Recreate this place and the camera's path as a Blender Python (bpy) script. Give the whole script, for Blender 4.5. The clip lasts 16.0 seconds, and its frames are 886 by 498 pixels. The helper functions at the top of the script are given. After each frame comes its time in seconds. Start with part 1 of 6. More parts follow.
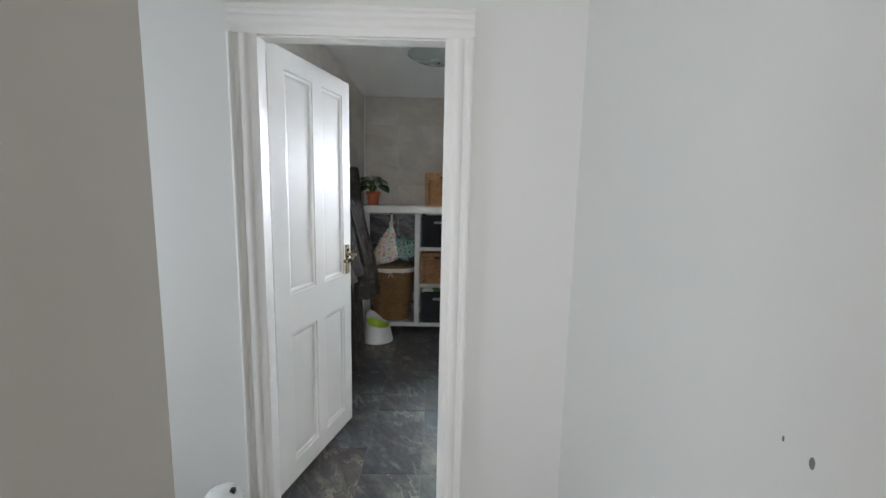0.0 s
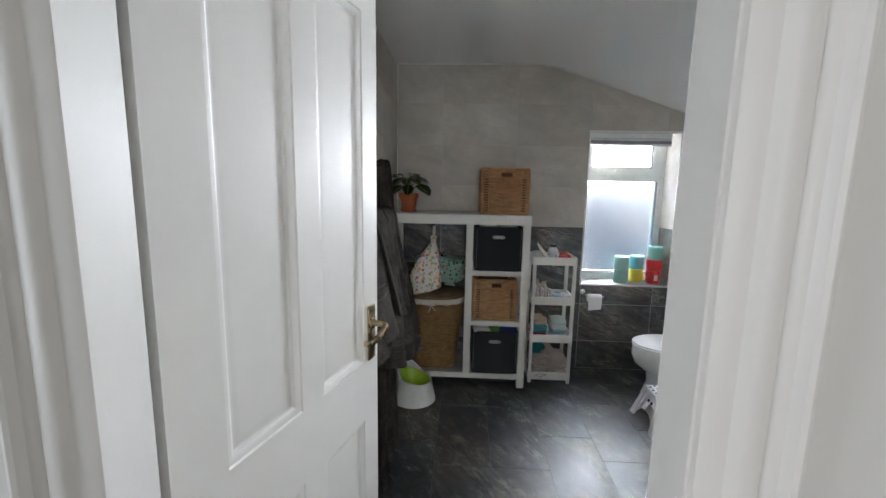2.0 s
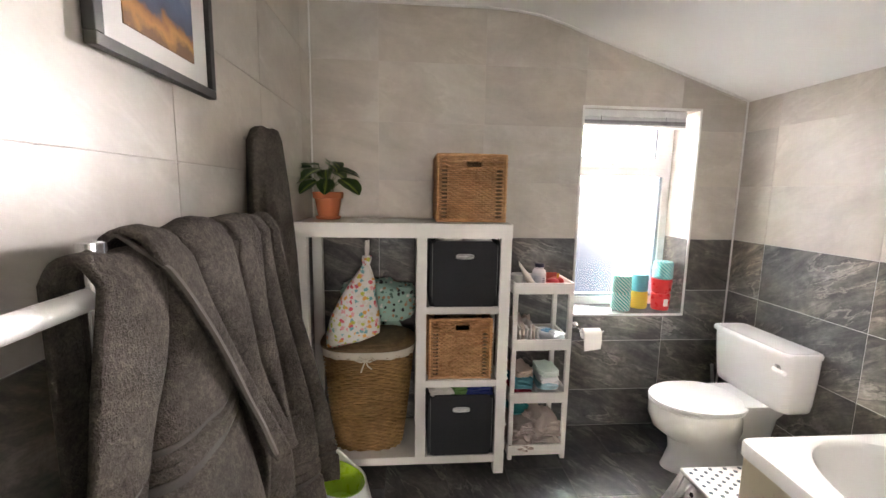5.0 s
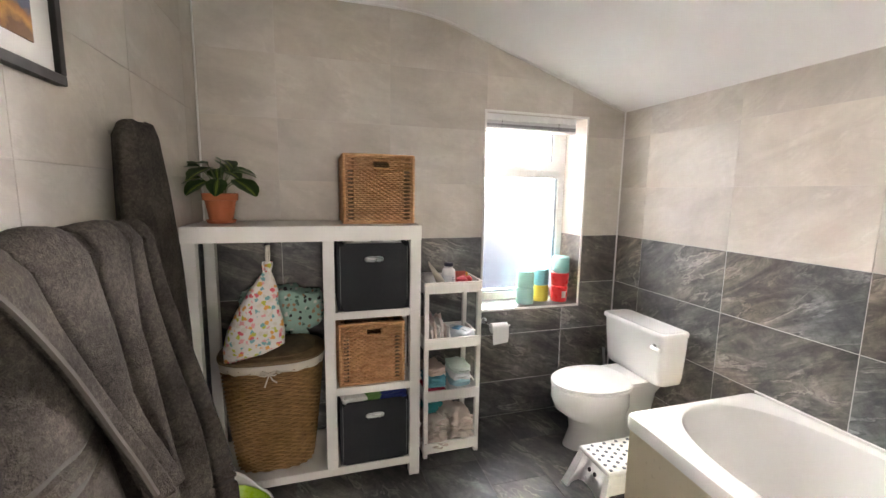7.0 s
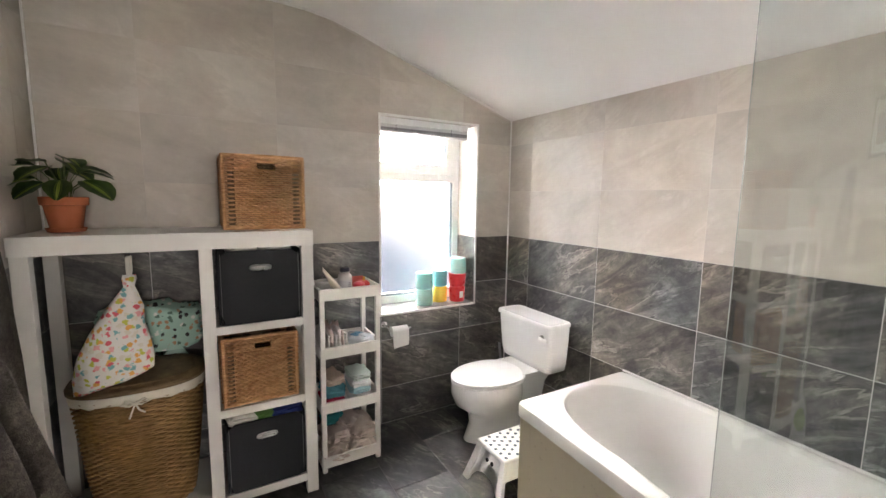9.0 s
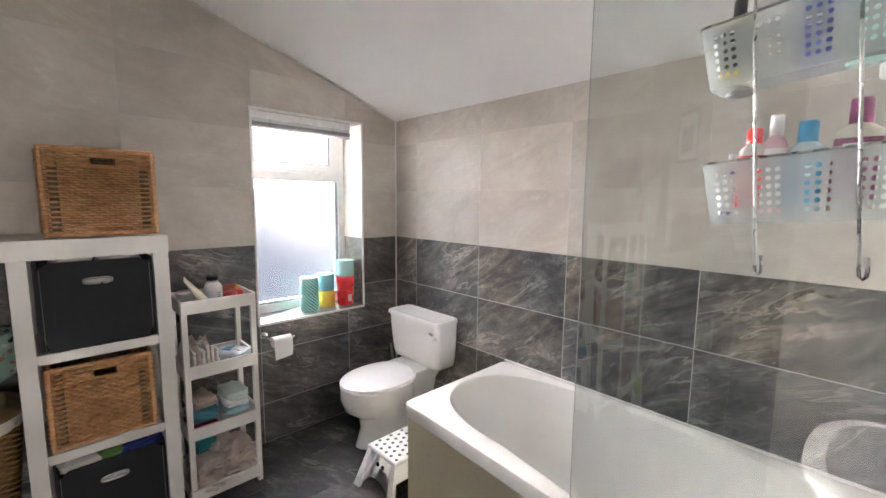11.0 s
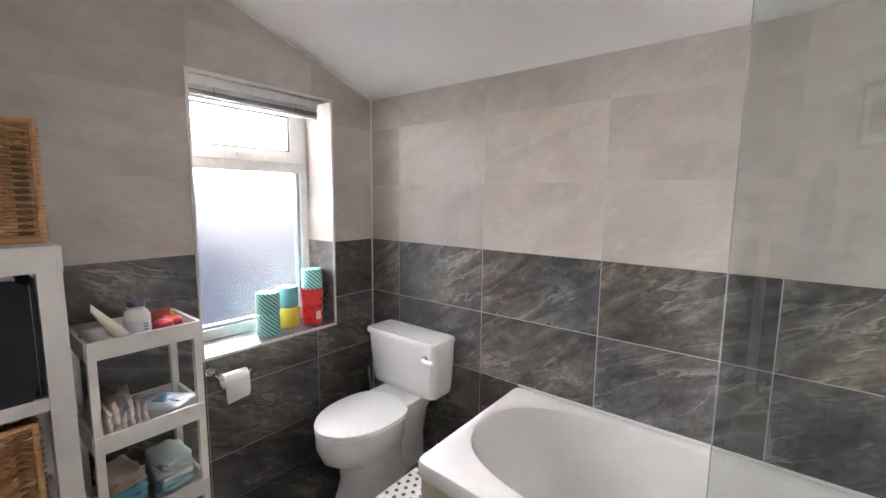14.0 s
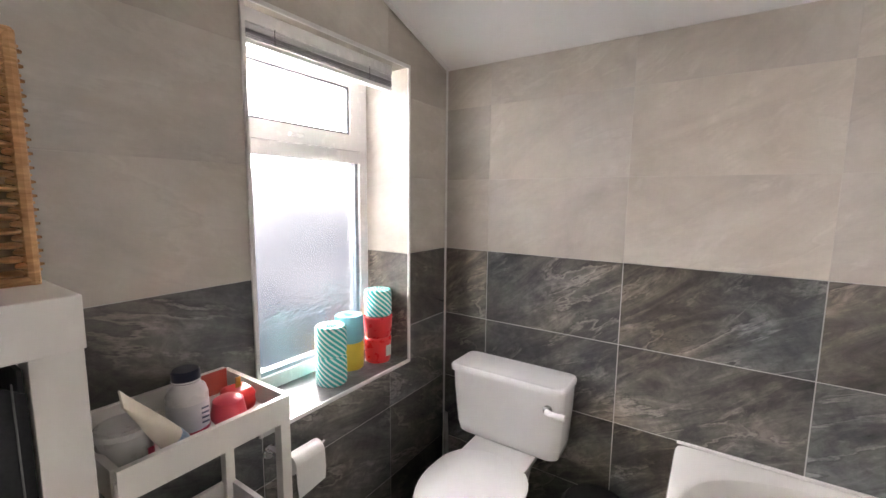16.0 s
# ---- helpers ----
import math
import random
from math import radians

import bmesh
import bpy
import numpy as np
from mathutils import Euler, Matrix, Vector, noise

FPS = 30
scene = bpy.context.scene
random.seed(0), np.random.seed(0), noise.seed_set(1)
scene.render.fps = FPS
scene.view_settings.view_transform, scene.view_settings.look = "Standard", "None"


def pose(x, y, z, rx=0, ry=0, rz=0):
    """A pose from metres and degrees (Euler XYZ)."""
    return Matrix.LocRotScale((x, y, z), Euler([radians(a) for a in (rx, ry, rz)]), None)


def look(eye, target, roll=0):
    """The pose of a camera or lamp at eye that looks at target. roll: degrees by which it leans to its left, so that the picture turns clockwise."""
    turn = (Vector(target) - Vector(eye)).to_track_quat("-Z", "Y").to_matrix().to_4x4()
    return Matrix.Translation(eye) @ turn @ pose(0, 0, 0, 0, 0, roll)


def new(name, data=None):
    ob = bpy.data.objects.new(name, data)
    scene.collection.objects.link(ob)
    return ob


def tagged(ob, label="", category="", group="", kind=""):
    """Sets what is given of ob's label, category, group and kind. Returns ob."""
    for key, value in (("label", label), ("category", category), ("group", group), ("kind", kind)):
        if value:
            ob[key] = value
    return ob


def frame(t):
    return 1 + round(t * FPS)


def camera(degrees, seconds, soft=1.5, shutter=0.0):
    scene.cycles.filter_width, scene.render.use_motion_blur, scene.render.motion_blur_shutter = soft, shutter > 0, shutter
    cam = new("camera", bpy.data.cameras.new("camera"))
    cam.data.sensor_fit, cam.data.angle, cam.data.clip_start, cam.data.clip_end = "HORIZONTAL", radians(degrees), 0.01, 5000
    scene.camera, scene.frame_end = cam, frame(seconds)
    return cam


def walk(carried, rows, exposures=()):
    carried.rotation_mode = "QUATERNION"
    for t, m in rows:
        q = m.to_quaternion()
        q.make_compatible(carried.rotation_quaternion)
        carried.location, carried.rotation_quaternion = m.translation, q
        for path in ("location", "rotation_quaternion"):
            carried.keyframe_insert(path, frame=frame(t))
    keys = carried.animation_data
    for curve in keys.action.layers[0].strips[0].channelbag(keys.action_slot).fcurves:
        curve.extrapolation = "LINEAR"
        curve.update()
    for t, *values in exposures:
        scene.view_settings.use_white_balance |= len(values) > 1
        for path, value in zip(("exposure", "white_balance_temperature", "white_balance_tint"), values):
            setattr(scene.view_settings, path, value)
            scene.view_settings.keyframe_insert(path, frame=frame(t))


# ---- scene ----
cam = camera(94.1, 16.0)
PATH = [
    (0, (0.0, -0.642, 1.44), (0.028, 1.339, 1.165), 1.2),
    (0.5, (-0.043, -0.344, 1.447), (-0.067, 1.636, 1.166), 1.2),
    (1, (-0.063, -0.054, 1.45), (-0.141, 1.924, 1.166), 1.0),
    (1.5, (-0.134, 0.227, 1.463), (-0.236, 2.203, 1.173), 1.1),
    (2, (-0.24, 0.513, 1.483), (-0.342, 2.488, 1.185), 1.1),
    (2.5, (-0.257, 0.723, 1.497), (-0.364, 2.697, 1.193), 1.0),
    (3, (-0.249, 1.007, 1.461), (-0.341, 2.986, 1.185), 1.2),
    (5.5, (-0.256, 1.537, 1.439), (-0.001, 3.502, 1.163), 0.9),
    (6, (-0.247, 1.544, 1.448), (0.112, 3.491, 1.168), 0.9),
    (6.5, (-0.237, 1.535, 1.447), (0.224, 3.462, 1.172), 0.9),
    (7, (-0.233, 1.53, 1.447), (0.335, 3.429, 1.177), 0.9),
    (7.5, (-0.223, 1.527, 1.451), (0.446, 3.393, 1.184), 0.9),
    (8, (-0.209, 1.52, 1.447), (0.567, 3.345, 1.188), 0.9),
    (8.5, (-0.2, 1.523, 1.446), (0.682, 3.3, 1.194), 0.9),
    (9, (-0.181, 1.509, 1.444), (0.8, 3.235, 1.2), 0.8),
    (9.5, (-0.168, 1.497, 1.448), (0.923, 3.156, 1.206), 0.7),
    (10, (-0.136, 1.475, 1.444), (1.055, 3.065, 1.209), 0.6),
    (12.5, (-0.089, 1.546, 1.432), (1.444, 2.809, 1.193), 0.7),
    (13, (-0.063, 1.645, 1.42), (1.486, 2.888, 1.184), 0.7),
    (13.5, (-0.01, 1.81, 1.419), (1.547, 3.042, 1.177), 0.6),
    (14, (0.007, 1.986, 1.423), (1.566, 3.214, 1.182), 0.6),
    (14.5, (-0.008, 2.218, 1.424), (1.557, 3.439, 1.18), 0.6),
    (15, (-0.009, 2.412, 1.424), (1.557, 3.632, 1.171), 0.3),
    (15.5, (0.019, 2.598, 1.401), (1.607, 3.787, 1.151), 0.3),
    (16, (0.061, 2.794, 1.414), (1.718, 3.889, 1.17), 0.6),
]
EXPOSURES = [(0, 2.2, 5950, 10), (2, 2.1, 6050, 11), (2.5, 2.25, 6250, 12.5), (3, 2.4, 6650, 15), (5.5, 3.32, 7000, 18), (8, 3.22, 7000, 17.5), (10, 3.0, 6850, 18.5), (12.5, 2.68, 6550, 20.5), (14, 2.62, 6600, 20.5), (16, 2.6, 6950, 21)]
walk(cam, [(t, look(eye, target, roll)) for t, eye, target, roll in PATH], EXPOSURES)

# ---- light ----
world = bpy.data.worlds.new("world")
scene.world = world
world.use_nodes = True
sky = world.node_tree.nodes.new("ShaderNodeTexSky")
sky.sky_type, sky.sun_disc = "NISHITA", False
sky.sun_elevation, sky.sun_rotation = radians(18), radians(10)
world.node_tree.links.new(sky.outputs[0], world.node_tree.nodes["Background"].inputs[0])
world.node_tree.nodes["Background"].inputs[1].default_value = 0.1


def lamp(name, kind, m, power, colour, **more):
    data = bpy.data.lights.new(name, kind)
    data.energy, data.color = power, colour
    for key, value in more.items():
        if key == "size":
            data.shape, data.size, data.size_y = "RECTANGLE", value[0], value[1]
        if key == "spread":
            data.spread = radians(value)
        if key == "angle":
            data.angle = radians(value)
    ob = new(name, data)
    ob.matrix_world = m
    return ob


lamp("sun", "SUN", look((2.0, 8.0, 3.2), (1.568, 5.6, 2.39)), 5.0, (1.0, 0.95, 0.87), angle=0.6)
# daylight from outside the window, the sky above it and an unseen landing window
lamp("window_light", "AREA", look((1.42, 5.20, 1.95), (0.20, 1.60, 2.05)), 112, (0.95, 0.97, 1.0), size=(1.5, 0.75), spread=96)
lamp("sky_light", "AREA", look((1.06, 5.9, 2.75), (0.75, 3.3, 1.4)), 60, (0.93, 0.96, 1.0), size=(2.4, 1.6))
lamp("landing_window_light", "AREA", look((-2.3, 0.05, 1.3), (0.0, 0.4, 1.1)), 4.4, (0.94, 0.97, 0.975), size=(1.0, 1.4))
# added fill lamp; no window is known at this end of the landing
lamp("landing_end_window_light", "AREA", look((0.05, -2.1, 1.45), (-0.05, 1.0, 1.15)), 4.7, (1.0, 0.975, 0.94), size=(0.75, 1.1))

# ---- materials ----
def mat(name, colour=(0.8, 0.8, 0.8), rough=0.5, metal=0.0, spec=0.5):
    m = bpy.data.materials.new(name)
    m.use_nodes = True
    b = m.node_tree.nodes["Principled BSDF"]
    b.inputs["Base Color"].default_value = (*colour, 1)
    b.inputs["Roughness"].default_value = rough
    b.inputs["Metallic"].default_value = metal
    b.inputs["Specular IOR Level"].default_value = spec
    return m


class Tree:
    """Short hand for building node materials."""

    def __init__(self, m):
        self.t = m.node_tree
        self.b = self.t.nodes["Principled BSDF"]

    def node(self, kind, **values):
        n = self.t.nodes.new("ShaderNode" + kind)
        for key, value in values.items():
            if key in ("operation", "blend_type", "data_type", "wave_type", "bands_direction", "wave_profile", "feature"):
                if key == "operation":
                    n.operation = value
                elif key == "data_type":
                    n.data_type = value
                elif key == "blend_type":
                    n.blend_type = value
                elif key == "wave_type":
                    n.wave_type = value
                elif key == "bands_direction":
                    n.bands_direction = value
                elif key == "feature":
                    n.feature = value
            else:
                n.inputs[key.replace("_", " ")].default_value = value
        return n

    def link(self, a, b):
        self.t.links.new(a, b)

    def coords(self, scale=(1, 1, 1), spread=0.0, turn=(0, 0, 0)):
        c = self.node("TexCoord")
        mp = self.node("Mapping")
        mp.vector_type = "TEXTURE"
        mp.inputs["Scale"].default_value = [1 / a for a in scale]
        mp.inputs["Rotation"].default_value = [radians(a) for a in turn]
        if spread:
            info = self.node("ObjectInfo")
            mul = self.node("VectorMath", operation="SCALE")
            mul.inputs[0].default_value = (spread, spread * 1.7, spread * 0.6)
            self.link(info.outputs["Random"], mul.inputs["Scale"])
            add = self.node("VectorMath", operation="ADD")
            self.link(c.outputs["Object"], add.inputs[0])
            self.link(mul.outputs[0], add.inputs[1])
            self.link(add.outputs[0], mp.inputs["Vector"])
        else:
            self.link(c.outputs["Object"], mp.inputs["Vector"])
        return mp.outputs[0]

    def noise(self, vec, scale, detail=5, rough=0.55, distortion=0.0):
        n = self.node("TexNoise", Scale=scale, Detail=detail, Roughness=rough, Distortion=distortion)
        self.link(vec, n.inputs["Vector"])
        return n.outputs["Fac"]

    def ramp(self, fac, stops):
        r = self.node("ValToRGB")
        e = r.color_ramp.elements
        while len(e) < len(stops):
            e.new(0.5)
        for el, (p, c) in zip(e, stops):
            el.position = p
            el.color = (*c, 1) if len(c) == 3 else c
        self.link(fac, r.inputs[0])
        return r.outputs[0]

    def mix(self, a, b, fac, blend="MIX"):
        n = self.node("MixRGB", blend_type=blend)
        for value, socket in ((fac, n.inputs[0]), (a, n.inputs[1]), (b, n.inputs[2])):
            if isinstance(value, (int, float)):
                socket.default_value = value
            elif isinstance(value, tuple):
                socket.default_value = (*value, 1)
            else:
                self.link(value, socket)
        return n.outputs[0]

    def bump(self, height, strength=0.3, distance=0.01):
        n = self.node("Bump", Strength=strength, Distance=distance)
        self.link(height, n.inputs["Height"])
        self.link(n.outputs[0], self.b.inputs["Normal"])

    def colour(self, out):
        self.link(out, self.b.inputs["Base Color"])

    def roughness(self, out):
        self.link(out, self.b.inputs["Roughness"])


def g(v):
    return (v, v, v)


def plain(name, colour, rough=0.5, metal=0.0, vary=0.12, scale=30.0, bump=0.06, spread=3.0, spec=0.5):
    """A painted, moulded or enamelled surface with faint grain and larger mottling."""
    m = mat(name, colour, rough, metal, spec)
    t = Tree(m)
    v = t.coords(spread=spread)
    fine, broad = t.noise(v, scale, 4), t.noise(v, 2.3, 3)
    dark = tuple(c * (1 - vary) for c in colour)
    t.colour(t.mix(t.mix(dark, colour, broad), colour, fine))
    t.roughness(t.ramp(fine, [(0.3, g(max(0.02, rough - 0.06))), (0.7, g(min(1, rough + 0.06)))]))
    if bump:
        t.bump(fine, bump, 0.002)
    return m


def stone_tile(name, stops, veins, rough, bump, stretch=(1.3, 1.3, 4.6), turn=(-24, 24, 10), spread=9.0, riven=0.62, lines=0.75, cracks=0.5, grit=0.4, tone=((1.16, 1.0, 0.84), (0.90, 0.98, 1.04))):
    """Riven stone-effect porcelain: cloudy ground, slanted riven streaks, thin cracks and pale veins, different on every tile."""
    m = mat(name, (0.5, 0.5, 0.5), rough)
    t = Tree(m)
    v = t.coords((1, 1, 1), spread)
    slant = t.coords(stretch, spread, turn)
    steep = t.coords(tuple(1.25 * a for a in stretch), spread * 1.3, tuple(1.45 * a for a in turn))
    cloud = t.noise(v, 2.4, 5, 0.6, 0.5)
    streak = t.noise(slant, 2.4, 12, 0.70, 1.1)
    brush = t.noise(steep, 3.6, 10, 0.72, 0.6)
    base = t.ramp(t.mix(cloud, streak, riven), stops)
    patch = t.ramp(t.noise(v, 3.1, 4, 0.6, 0.8), [(0.44, g(0)), (0.60, g(1))])
    line = t.mix(g(0), t.ramp(brush, [(0.54, g(0)), (0.66, g(1))]), patch)
    full = t.mix(base, veins, t.mix(g(0), line, lines))
    # thin cracks of the cleft stone, pale along one lip and dark along the other
    cleft = t.noise(slant, 1.5, 8, 0.60, 0.45)
    pale = t.ramp(cleft, [(0.488, g(0)), (0.500, g(1)), (0.503, g(1)), (0.522, g(0))])
    deep = t.ramp(cleft, [(0.470, g(0)), (0.484, g(1)), (0.490, g(0))])
    broken = t.ramp(cloud, [(0.46, g(0)), (0.56, g(1))])
    full = t.mix(full, veins, t.mix(g(0), t.mix(g(0), pale, broken), cracks))
    full = t.mix(full, stops[0][1], t.mix(g(0), t.mix(g(0), deep, broken), cracks))
    info = t.node("ObjectInfo")
    shade = t.ramp(info.outputs["Random"], [(0.0, g(0.86)), (0.5, g(0.95)), (1.0, g(1.0))])
    mottle = t.noise(v, 30.0, 7, 0.72, 0.6)
    tint = t.ramp(t.noise(v, 1.1, 3, 0.5, 0.3), [(0.36, tone[0]), (0.64, tone[1])])
    full = t.mix(full, t.ramp(mottle, [(0.32, g(1 - grit)), (0.66, g(1.0))]), 1.0, "MULTIPLY")
    full = t.mix(full, tint, 1.0, "MULTIPLY")
    t.colour(t.mix(full, shade, 1.0, "MULTIPLY"))
    t.roughness(t.ramp(streak, [(0.3, g(rough - 0.1)), (0.7, g(rough + 0.12))]))
    t.bump(t.mix(t.mix(t.mix(streak, brush, 0.4), cleft, 0.3), mottle, 0.05), bump, 0.012)
    return m


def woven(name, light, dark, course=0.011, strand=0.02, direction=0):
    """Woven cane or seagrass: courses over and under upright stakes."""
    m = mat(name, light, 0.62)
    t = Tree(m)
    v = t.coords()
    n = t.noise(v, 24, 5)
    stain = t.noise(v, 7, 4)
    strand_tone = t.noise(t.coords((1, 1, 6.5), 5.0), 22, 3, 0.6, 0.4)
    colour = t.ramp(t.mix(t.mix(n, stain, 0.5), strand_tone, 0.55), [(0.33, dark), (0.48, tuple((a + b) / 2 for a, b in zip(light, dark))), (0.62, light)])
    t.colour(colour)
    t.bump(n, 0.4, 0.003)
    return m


M = {}
M["hall_white"] = plain("cool_white_wall_paint", (0.74, 0.73, 0.70), 0.75, bump=0.0, scale=90, vary=0.05)
M["ceiling"] = plain("matt_ceiling_paint", (0.80, 0.79, 0.77), 0.85, bump=0.1, scale=60, vary=0.05)
M["gloss"] = plain("white_gloss_woodwork", (0.79, 0.77, 0.735), 0.42, bump=0.0, scale=18, vary=0.04, spec=0.4)
M["light_tile"] = stone_tile("pale_stone_tile", [(0.36, (0.455, 0.415, 0.365)), (0.5, (0.545, 0.505, 0.45)), (0.64, (0.63, 0.59, 0.535))], (0.71, 0.675, 0.62), 0.42, 0.10, stretch=(0.75, 0.75, 2.2), turn=(-20, 20, 10), riven=0.45, lines=0.45, cracks=0.22, grit=0.06, tone=((1.03, 1.0, 0.96), (0.98, 0.99, 1.0)))
M["dark_tile"] = stone_tile("charcoal_slate_tile", [(0.36, (0.042, 0.043, 0.045)), (0.46, (0.098, 0.098, 0.099)), (0.54, (0.178, 0.176, 0.170)), (0.63, (0.37, 0.36, 0.335))], (0.52, 0.50, 0.47), 0.36, 0.46, stretch=(1.0, 1.0, 4.2), lines=0.6, cracks=0.6)
M["floor_tile"] = stone_tile("charcoal_slate_floor_tile", [(0.40, (0.028, 0.030, 0.032)), (0.49, (0.068, 0.069, 0.071)), (0.57, (0.13, 0.13, 0.128)), (0.68, (0.26, 0.253, 0.24))], (0.36, 0.35, 0.33), 0.52, 0.25, stretch=(3.4, 1.2, 1.0), turn=(0, 0, 28), lines=0.6, cracks=0.6)
M["grout_light"] = plain("beige_grout", (0.54, 0.505, 0.455), 0.8)
M["grout_dark"] = plain("pale_grey_grout", (0.58, 0.57, 0.55), 0.8)
M["grout_floor"] = plain("dark_grout", (0.11, 0.11, 0.11), 0.8)
M["trim"] = plain("white_plastic_trim", (0.78, 0.77, 0.75), 0.35)
M["upvc"] = plain("white_upvc", (0.82, 0.82, 0.81), 0.25, bump=0.02)
M["ceramic"] = plain("white_glazed_ceramic", (0.83, 0.83, 0.82), 0.08, bump=0.0, vary=0.03)
M["acrylic"] = plain("white_bath_acrylic", (0.82, 0.815, 0.79), 0.12, bump=0.0, vary=0.04)
M["bath_panel"] = plain("cream_bath_panel", (0.72, 0.65, 0.49), 0.32, bump=0.0, vary=0.03)
M["white_wood"] = plain("white_lacquered_furniture_board", (0.80, 0.78, 0.74), 0.38, vary=0.05)
M["chrome"] = mat("chrome", (0.75, 0.75, 0.76), 0.12, 1.0)
M["steel"] = plain("dull_steel_wire", (0.42, 0.42, 0.41), 0.28, 1.0, vary=0.15)
M["brass"] = plain("tarnished_brass", (0.48, 0.38, 0.22), 0.28, 1.0, vary=0.4)
M["black_plastic"] = plain("black_plastic", (0.015, 0.015, 0.016), 0.35)
M["white_plastic"] = plain("white_plastic", (0.80, 0.80, 0.78), 0.3, bump=0.0, vary=0.03)
M["seat_plastic"] = plain("white_toilet_seat", (0.80, 0.80, 0.79), 0.46, bump=0.0, vary=0.02, scale=3)
M["green_plastic"] = plain("lime_green_plastic", (0.36, 0.56, 0.03), 0.3)
M["towel"] = mat("grey_terry_towel", (0.10, 0.09, 0.08), 0.95, spec=0.1)
t = Tree(M["towel"])
v = t.coords()
loops, tufts, patchy = t.noise(v, 420, 3), t.noise(v, 105, 4, 0.65, 0.6), t.noise(v, 9, 5)
pile = t.mix(loops, tufts, 0.6)
t.colour(t.ramp(t.mix(pile, patchy, 0.4), [(0.38, (0.025, 0.0215, 0.0185)), (0.5, (0.056, 0.048, 0.041)), (0.63, (0.108, 0.093, 0.080))]))
t.bump(pile, 0.95, 0.008)
M["tape"] = plain("grey_woven_tape", (0.078, 0.069, 0.059), 0.9, scale=200, bump=0.4)
M["border"] = plain("flat_woven_border", (0.034, 0.029, 0.0245), 0.8, scale=300, bump=0.2)
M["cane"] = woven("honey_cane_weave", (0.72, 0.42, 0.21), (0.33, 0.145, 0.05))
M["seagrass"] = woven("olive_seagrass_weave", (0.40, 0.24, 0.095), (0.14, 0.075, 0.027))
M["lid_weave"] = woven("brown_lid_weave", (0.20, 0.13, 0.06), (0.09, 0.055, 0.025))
M["canvas_dark"] = plain("charcoal_canvas", (0.020, 0.021, 0.024), 0.85, scale=200, bump=0.3)
M["cotton"] = plain("cream_cotton", (0.74, 0.70, 0.62), 0.9, scale=150, bump=0.2)
M["terracotta"] = plain("terracotta", (0.46, 0.13, 0.05), 0.75, scale=50, bump=0.1)
M["soil"] = plain("potting_soil", (0.03, 0.02, 0.012), 0.95, scale=80, bump=0.8)
M["frame_black"] = plain("black_frame_wood", (0.018, 0.017, 0.016), 0.45)


# ---- building helpers ----
def bm_box(bm, x0, x1, y0, y1, z0, z1):
    v = [bm.verts.new(p) for p in ((x0, y0, z0), (x1, y0, z0), (x1, y1, z0), (x0, y1, z0), (x0, y0, z1), (x1, y0, z1), (x1, y1, z1), (x0, y1, z1))]
    for f in ((3, 2, 1, 0), (4, 5, 6, 7), (0, 1, 5, 4), (1, 2, 6, 5), (2, 3, 7, 6), (3, 0, 4, 7)):
        bm.faces.new([v[i] for i in f])
    return v


def box(x0, x1, y0, y1, z0, z1, bevel=0.0, segments=2):
    bm = bmesh.new()
    bm_box(bm, x0, x1, y0, y1, z0, z1)
    if bevel:
        bmesh.ops.bevel(bm, geom=bm.edges[:], offset=bevel, segments=segments, profile=0.5, affect="EDGES")
        bm.normal_update()
        flat = bm.faces.layers.int.new("flat")
        for f in bm.faces:
            f[flat] = 1 if max(abs(c) for c in f.normal) > 0.9995 else 0
    return bm


def boxes(*rows):
    bm = bmesh.new()
    for r in rows:
        bm_box(bm, *r)
    return bm


def loft(rings, close=True, cap_start=True, cap_end=True):
    """A skin over rings of points with equal counts."""
    bm = bmesh.new()
    made = [[bm.verts.new(p) for p in ring] for ring in rings]
    n = len(made[0])
    for a, b in zip(made, made[1:]):
        for i in range(n if close else n - 1):
            k = (i + 1) % n
            bm.faces.new((a[i], a[k], b[k], b[i]))
    if cap_start:
        bm.faces.new(list(reversed(made[0])))
    if cap_end:
        bm.faces.new(made[-1])
    bmesh.ops.recalc_face_normals(bm, faces=bm.faces[:])
    return bm


def lathe(profile, segments=32, centre=(0, 0, 0), cap=True):
    """Turned shape: profile of (radius, height) pairs about the z axis."""
    rings = [[(centre[0] + r * math.cos(a), centre[1] + r * math.sin(a), centre[2] + z) for a in (2 * math.pi * i / segments for i in range(segments))] for r, z in profile]
    return loft(rings, True, cap, cap)


def tube(points, radius, sides=10):
    """A round bar along points."""
    pts = [Vector(p) for p in points]
    rings = []
    for i, p in enumerate(pts):
        d = (pts[min(i + 1, len(pts) - 1)] - pts[max(i - 1, 0)]).normalized()
        a = d.cross(Vector((0, 0, 1)) if abs(d.z) < 0.9 else Vector((1, 0, 0))).normalized()
        b = d.cross(a).normalized()
        rings.append([p + radius * (math.cos(q) * a + math.sin(q) * b) for q in (2 * math.pi * k / sides for k in range(sides))])
    return loft(rings)


def rounded(w, d, r, n=6, cx=0.0, cy=0.0):
    """Points of a rectangle with rounded corners, about (cx, cy)."""
    pts = []
    for sx, sy, a0 in ((1, 1, 0), (-1, 1, 90), (-1, -1, 180), (1, -1, 270)):
        for i in range(n + 1):
            a = radians(a0 + 90 * i / n)
            pts.append((cx + sx * (w / 2 - r) + r * math.cos(a), cy + sy * (d / 2 - r) + r * math.sin(a)))
    return pts


